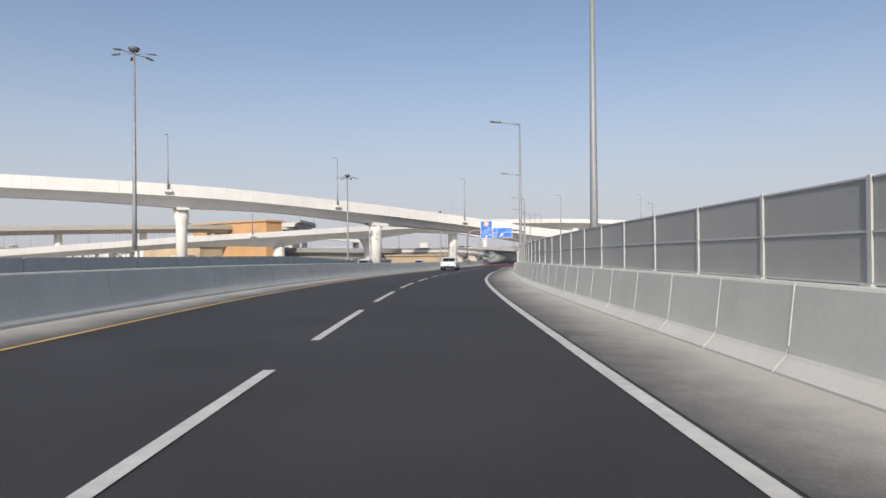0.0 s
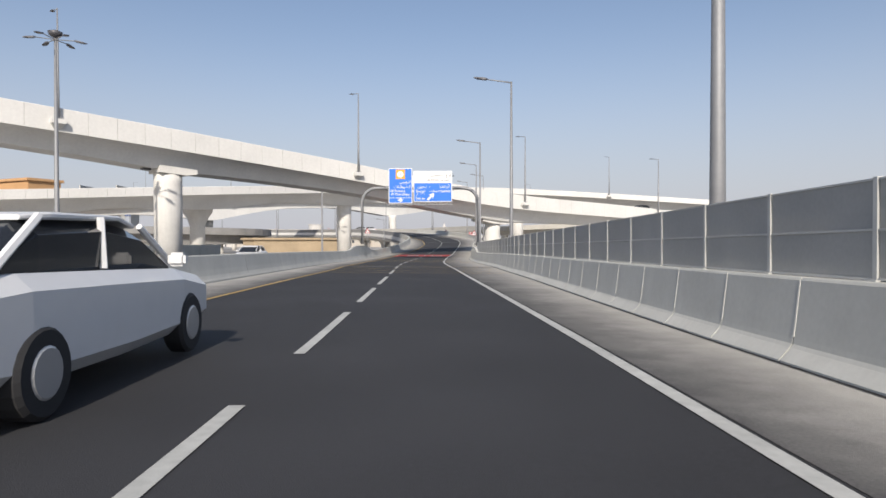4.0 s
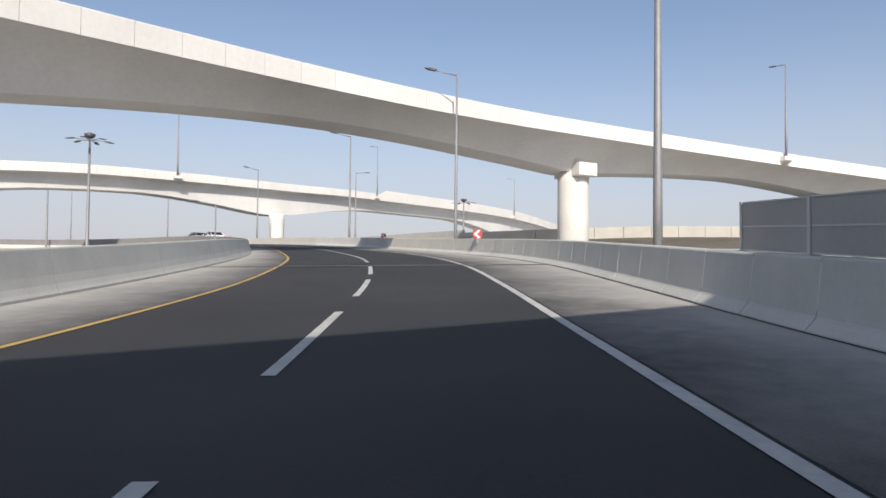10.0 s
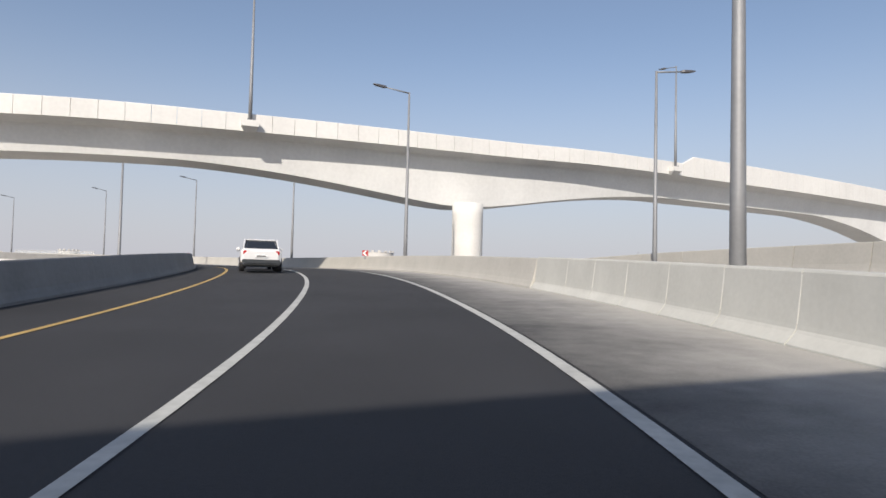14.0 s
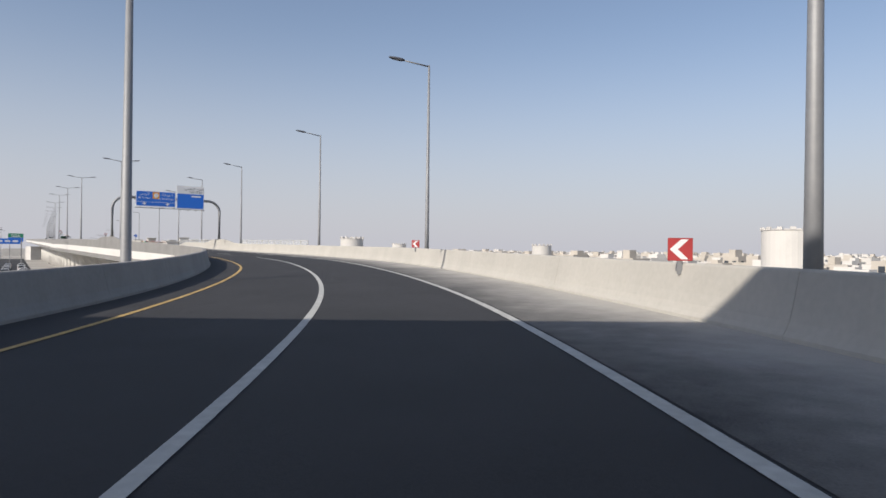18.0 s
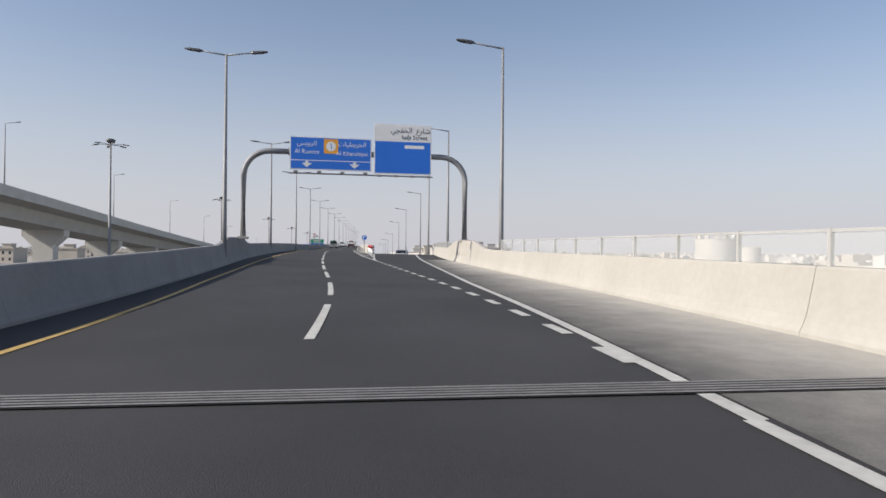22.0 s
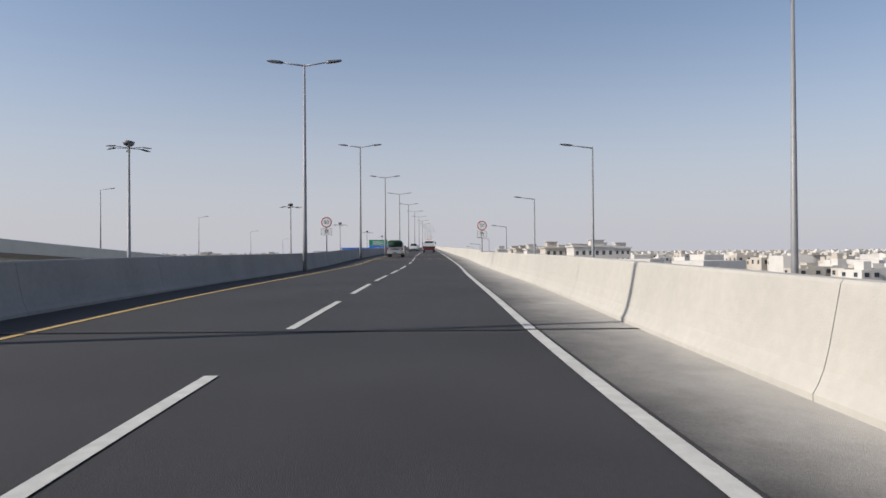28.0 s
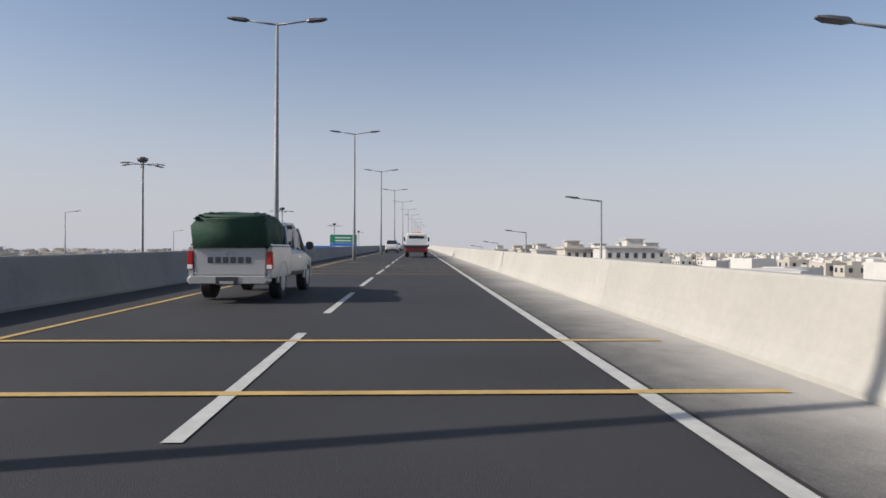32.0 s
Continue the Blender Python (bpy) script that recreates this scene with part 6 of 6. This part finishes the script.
# ---- street level on the left ----
bm = bmesh.new()
secs = []
for t in span(-8, 9.4, 0.3):
    a, b = at(t, -11.5, 0), at(t, -27, 0)
    a.z = b.z = -2.3
    secs.append([a, b, b + Vector((0, 0, -1.5)), a + Vector((0, 0, -1.5))])
loft(bm, secs)
tagged(link("service_road", bm, M_ASPHALT), "dark asphalt service road beside the ramp", "road", kind="structure")
wall_run = thing("retaining_wall", "dark shaded concrete wall beyond the service road", "retaining wall", kind="structure")
ts = arc_times(-6, 9.0, 6)
for a, b in zip(ts, ts[1:]):
    bm = bmesh.new()
    secs = []
    for t in (a + 0.003, b - 0.003):
        p, f, r = line_at(t)
        q = at(t, -27.2, 0)
        q.z = 0
        crest = float(np.interp(t, [-6, 5, 7, 9], [0.05, 0.05, -0.75, -0.9]))
        secs.append([q + r * 0.2 + Vector((0, 0, GROUND_Z)), q + r * 0.2 + Vector((0, 0, crest)), q - r * 0.2 + Vector((0, 0, crest)), q - r * 0.2 + Vector((0, 0, GROUND_Z))])
    loft(bm, secs)
    link("wall_panel", bm, M_BARRIER, wall_run)
p = at(5.2, -17, 0)
park("pale", (p.x, p.y, -2.295), heading(5.2) + 180)
p = at(7.3, -15, 0)
park("white", (p.x, p.y, -2.295), heading(7.3) + 180)
coach(-62, 152, -2.6, 40)


def block(name, label, cat, x, y, w, d, h, rz, mat, glazed=False):
    e = thing(name, label, cat, (x, y, GROUND_Z), rz)
    bm = bmesh.new()
    box(bm, (-w / 2, -d / 2, 0), (w / 2, d / 2, h), 0.05)
    part("wall", bm, mat, e)
    bm = bmesh.new()
    box(bm, (-w / 2 - 0.4, -d / 2 - 0.4, h), (w / 2 + 0.4, d / 2 + 0.4, h + 0.5), 0.05)
    part("roof_edge", bm, mat, e)
    n = max(2, int(w / 5)) if glazed else 0
    for i in range(n):
        xx = -w / 2 + (i + 0.5) * w / n
        bm = bmesh.new()
        box(bm, (xx - 1.2, -d / 2 - 0.05, h * 0.25), (xx + 1.2, -d / 2 + 0.1, h * 0.6))
        part("window", bm, M_WINDOW, e)
    return e


block("shop_hall", "ochre flat-roofed hall behind the ramps", "building", -65.5, 202, 36, 6, 14.0, -34.5, M_OCHRE)
M_TAN = material("tan wall plaster", (0.50, 0.39, 0.26), 0.9, grain=0.06, stain=0.2, stain_scale=0.25, bump=0.05)
block("boundary_building", "low tan windowless building beyond the service road", "building", -72, 176, 26, 7, 6.2, -34, M_TAN)
block("warehouse", "low beige warehouse under the ramps", "building", -52, 226, 13, 10, 2.7, 25, M_TAN)
block("boundary_building", "low pinkish wall building below the viaduct", "building", -8, 214, 22, 6, 3.4, 30, M_TAN)

# direction sign over the far carriageway
e = thing("direction_sign", "green and blue direction sign beyond the median", "road sign", tuple(at(41.0, -14.5, -1.5)), heading(41))
for s in (-1, 1):
    bm = bmesh.new()
    tube(bm, [(s * 2.0, 0, -9.5), (s * 2.0, 0, 4.4)], 0.12, 10)
    part("post", bm, M_STEEL, e)
for z0, z1, mt in ((2.9, 4.5, M_GREEN), (1.2, 2.85, M_BLUE)):
    bm = bmesh.new()
    box(bm, (-2.6, -0.16, z0), (2.6, -0.12, z1), 0.02)
    bd = part("sign_board", bm, mt, e)
    for k in range(2):
        bm = bmesh.new()
        box(bm, (-1.6, -0.168, z0 + 0.35 + k * 0.55), (1.4, -0.161, z0 + 0.55 + k * 0.55))
        part("writing_bar", bm, M_WHITE, bd)

# a red tent roof and bushes by the houses
def bush(x, y, r, rg):
    e = thing("bush", "small dusty green bush on the sand", "bush", (x, y, GROUND_Z), group="bushes")
    bm = bmesh.new()
    for i in range(3):
        a = rg.uniform(0, 6.28)
        tube(bm, [(0, 0, 0), (0.5 * r * math.cos(a), 0.5 * r * math.sin(a), r)], [0.06, 0.02], 6)
    part("stem", bm, M_CARRED, e)
    bm = bmesh.new()
    for i in range(160):
        v = Vector((rg.gauss(0, 1), rg.gauss(0, 1), rg.gauss(0, 1))).normalized() * r * rg.uniform(0.35, 1.0)
        v.z = abs(v.z) * 1.1 + 0.3
        q = Euler((rg.uniform(0, 6), rg.uniform(0, 6), rg.uniform(0, 6))).to_matrix()
        s = 0.16 * r + 0.06
        bm.faces.new([bm.verts.new(v + q @ Vector(c)) for c in ((-s, 0, 0), (0, -s * 0.5, 0), (s, 0, 0), (0, s * 0.5, 0.02))])
    part("leaves", bm, M_LEAF, e)


rg = random.Random(9)
for i in range(10):
    bush(rg.uniform(-75, -35), rg.uniform(205, 222), rg.uniform(0.9, 1.7), rg)
e = thing("tent", "low red pitched canopy on posts beside the houses", "tent", (-180, 388, GROUND_Z), 68)
bm = bmesh.new()
loft(bm, [[Vector((x, y, z)) for x, z in ((-3.0, 6.3), (0, 7.2), (3.0, 6.3), (3.0, 6.05), (0, 6.95), (-3.0, 6.05))] for y in (-4.5, 4.5)])
part("canopy", bm, M_RED, e)
for x in (-2.85, 2.85):
    for y in (-4.2, 4.2):
        bm = bmesh.new()
        tube(bm, [(x, y, 0), (x, y, 6.3)], 0.12, 8)
        part("post", bm, M_STEEL, e)

# white pointed marquee beyond the interchange
e = thing("marquee", "white fabric marquee with a pointed peak", "tent", (57, 419, GROUND_Z), 12)
bm = bmesh.new()
loft(bm, [[Vector((r * math.cos(a), r * math.sin(a), z)) for a in [math.pi * i / 8 for i in range(16)]] for r, z in ((6.0, 0), (6.0, 6.2), (2.6, 8.6), (1.0, 11.0), (0.1, 13.2))])
part("canopy", bm, M_HOUSE_WHITE, e)
bm = bmesh.new()
tube(bm, [(0, 0, 13.0), (0, 0, 14.2)], 0.06, 6)
part("finial", bm, M_STEEL, e)

e = thing("direction_sign", "long blue direction sign over the ground-level motorway", "road sign", tuple(at(39.0, -17, -1.4)), heading(39))
for s in (-1, 1):
    bm = bmesh.new()
    tube(bm, [(s * 4.2, 0, -9.5), (s * 4.2, 0, 2.4)], 0.14, 10)
    part("post", bm, M_STEEL, e)
bm = bmesh.new()
tube(bm, [(-4.2, 0, 0.4), (4.2, 0, 0.4)], 0.12, 10)
part("beam", bm, M_STEEL, e)
bm = bmesh.new()
box(bm, (-3.9, -0.22, 0.3), (3.9, -0.16, 2.3), 0.02)
bd = part("sign_board", bm, M_BLUE, e)
for k in range(3):
    bm = bmesh.new()
    box(bm, (-3.3 + k * 2.4, -0.228, 1.0), (-1.6 + k * 2.4, -0.221, 1.7))
    part("writing_bar", bm, M_WHITE, bd)
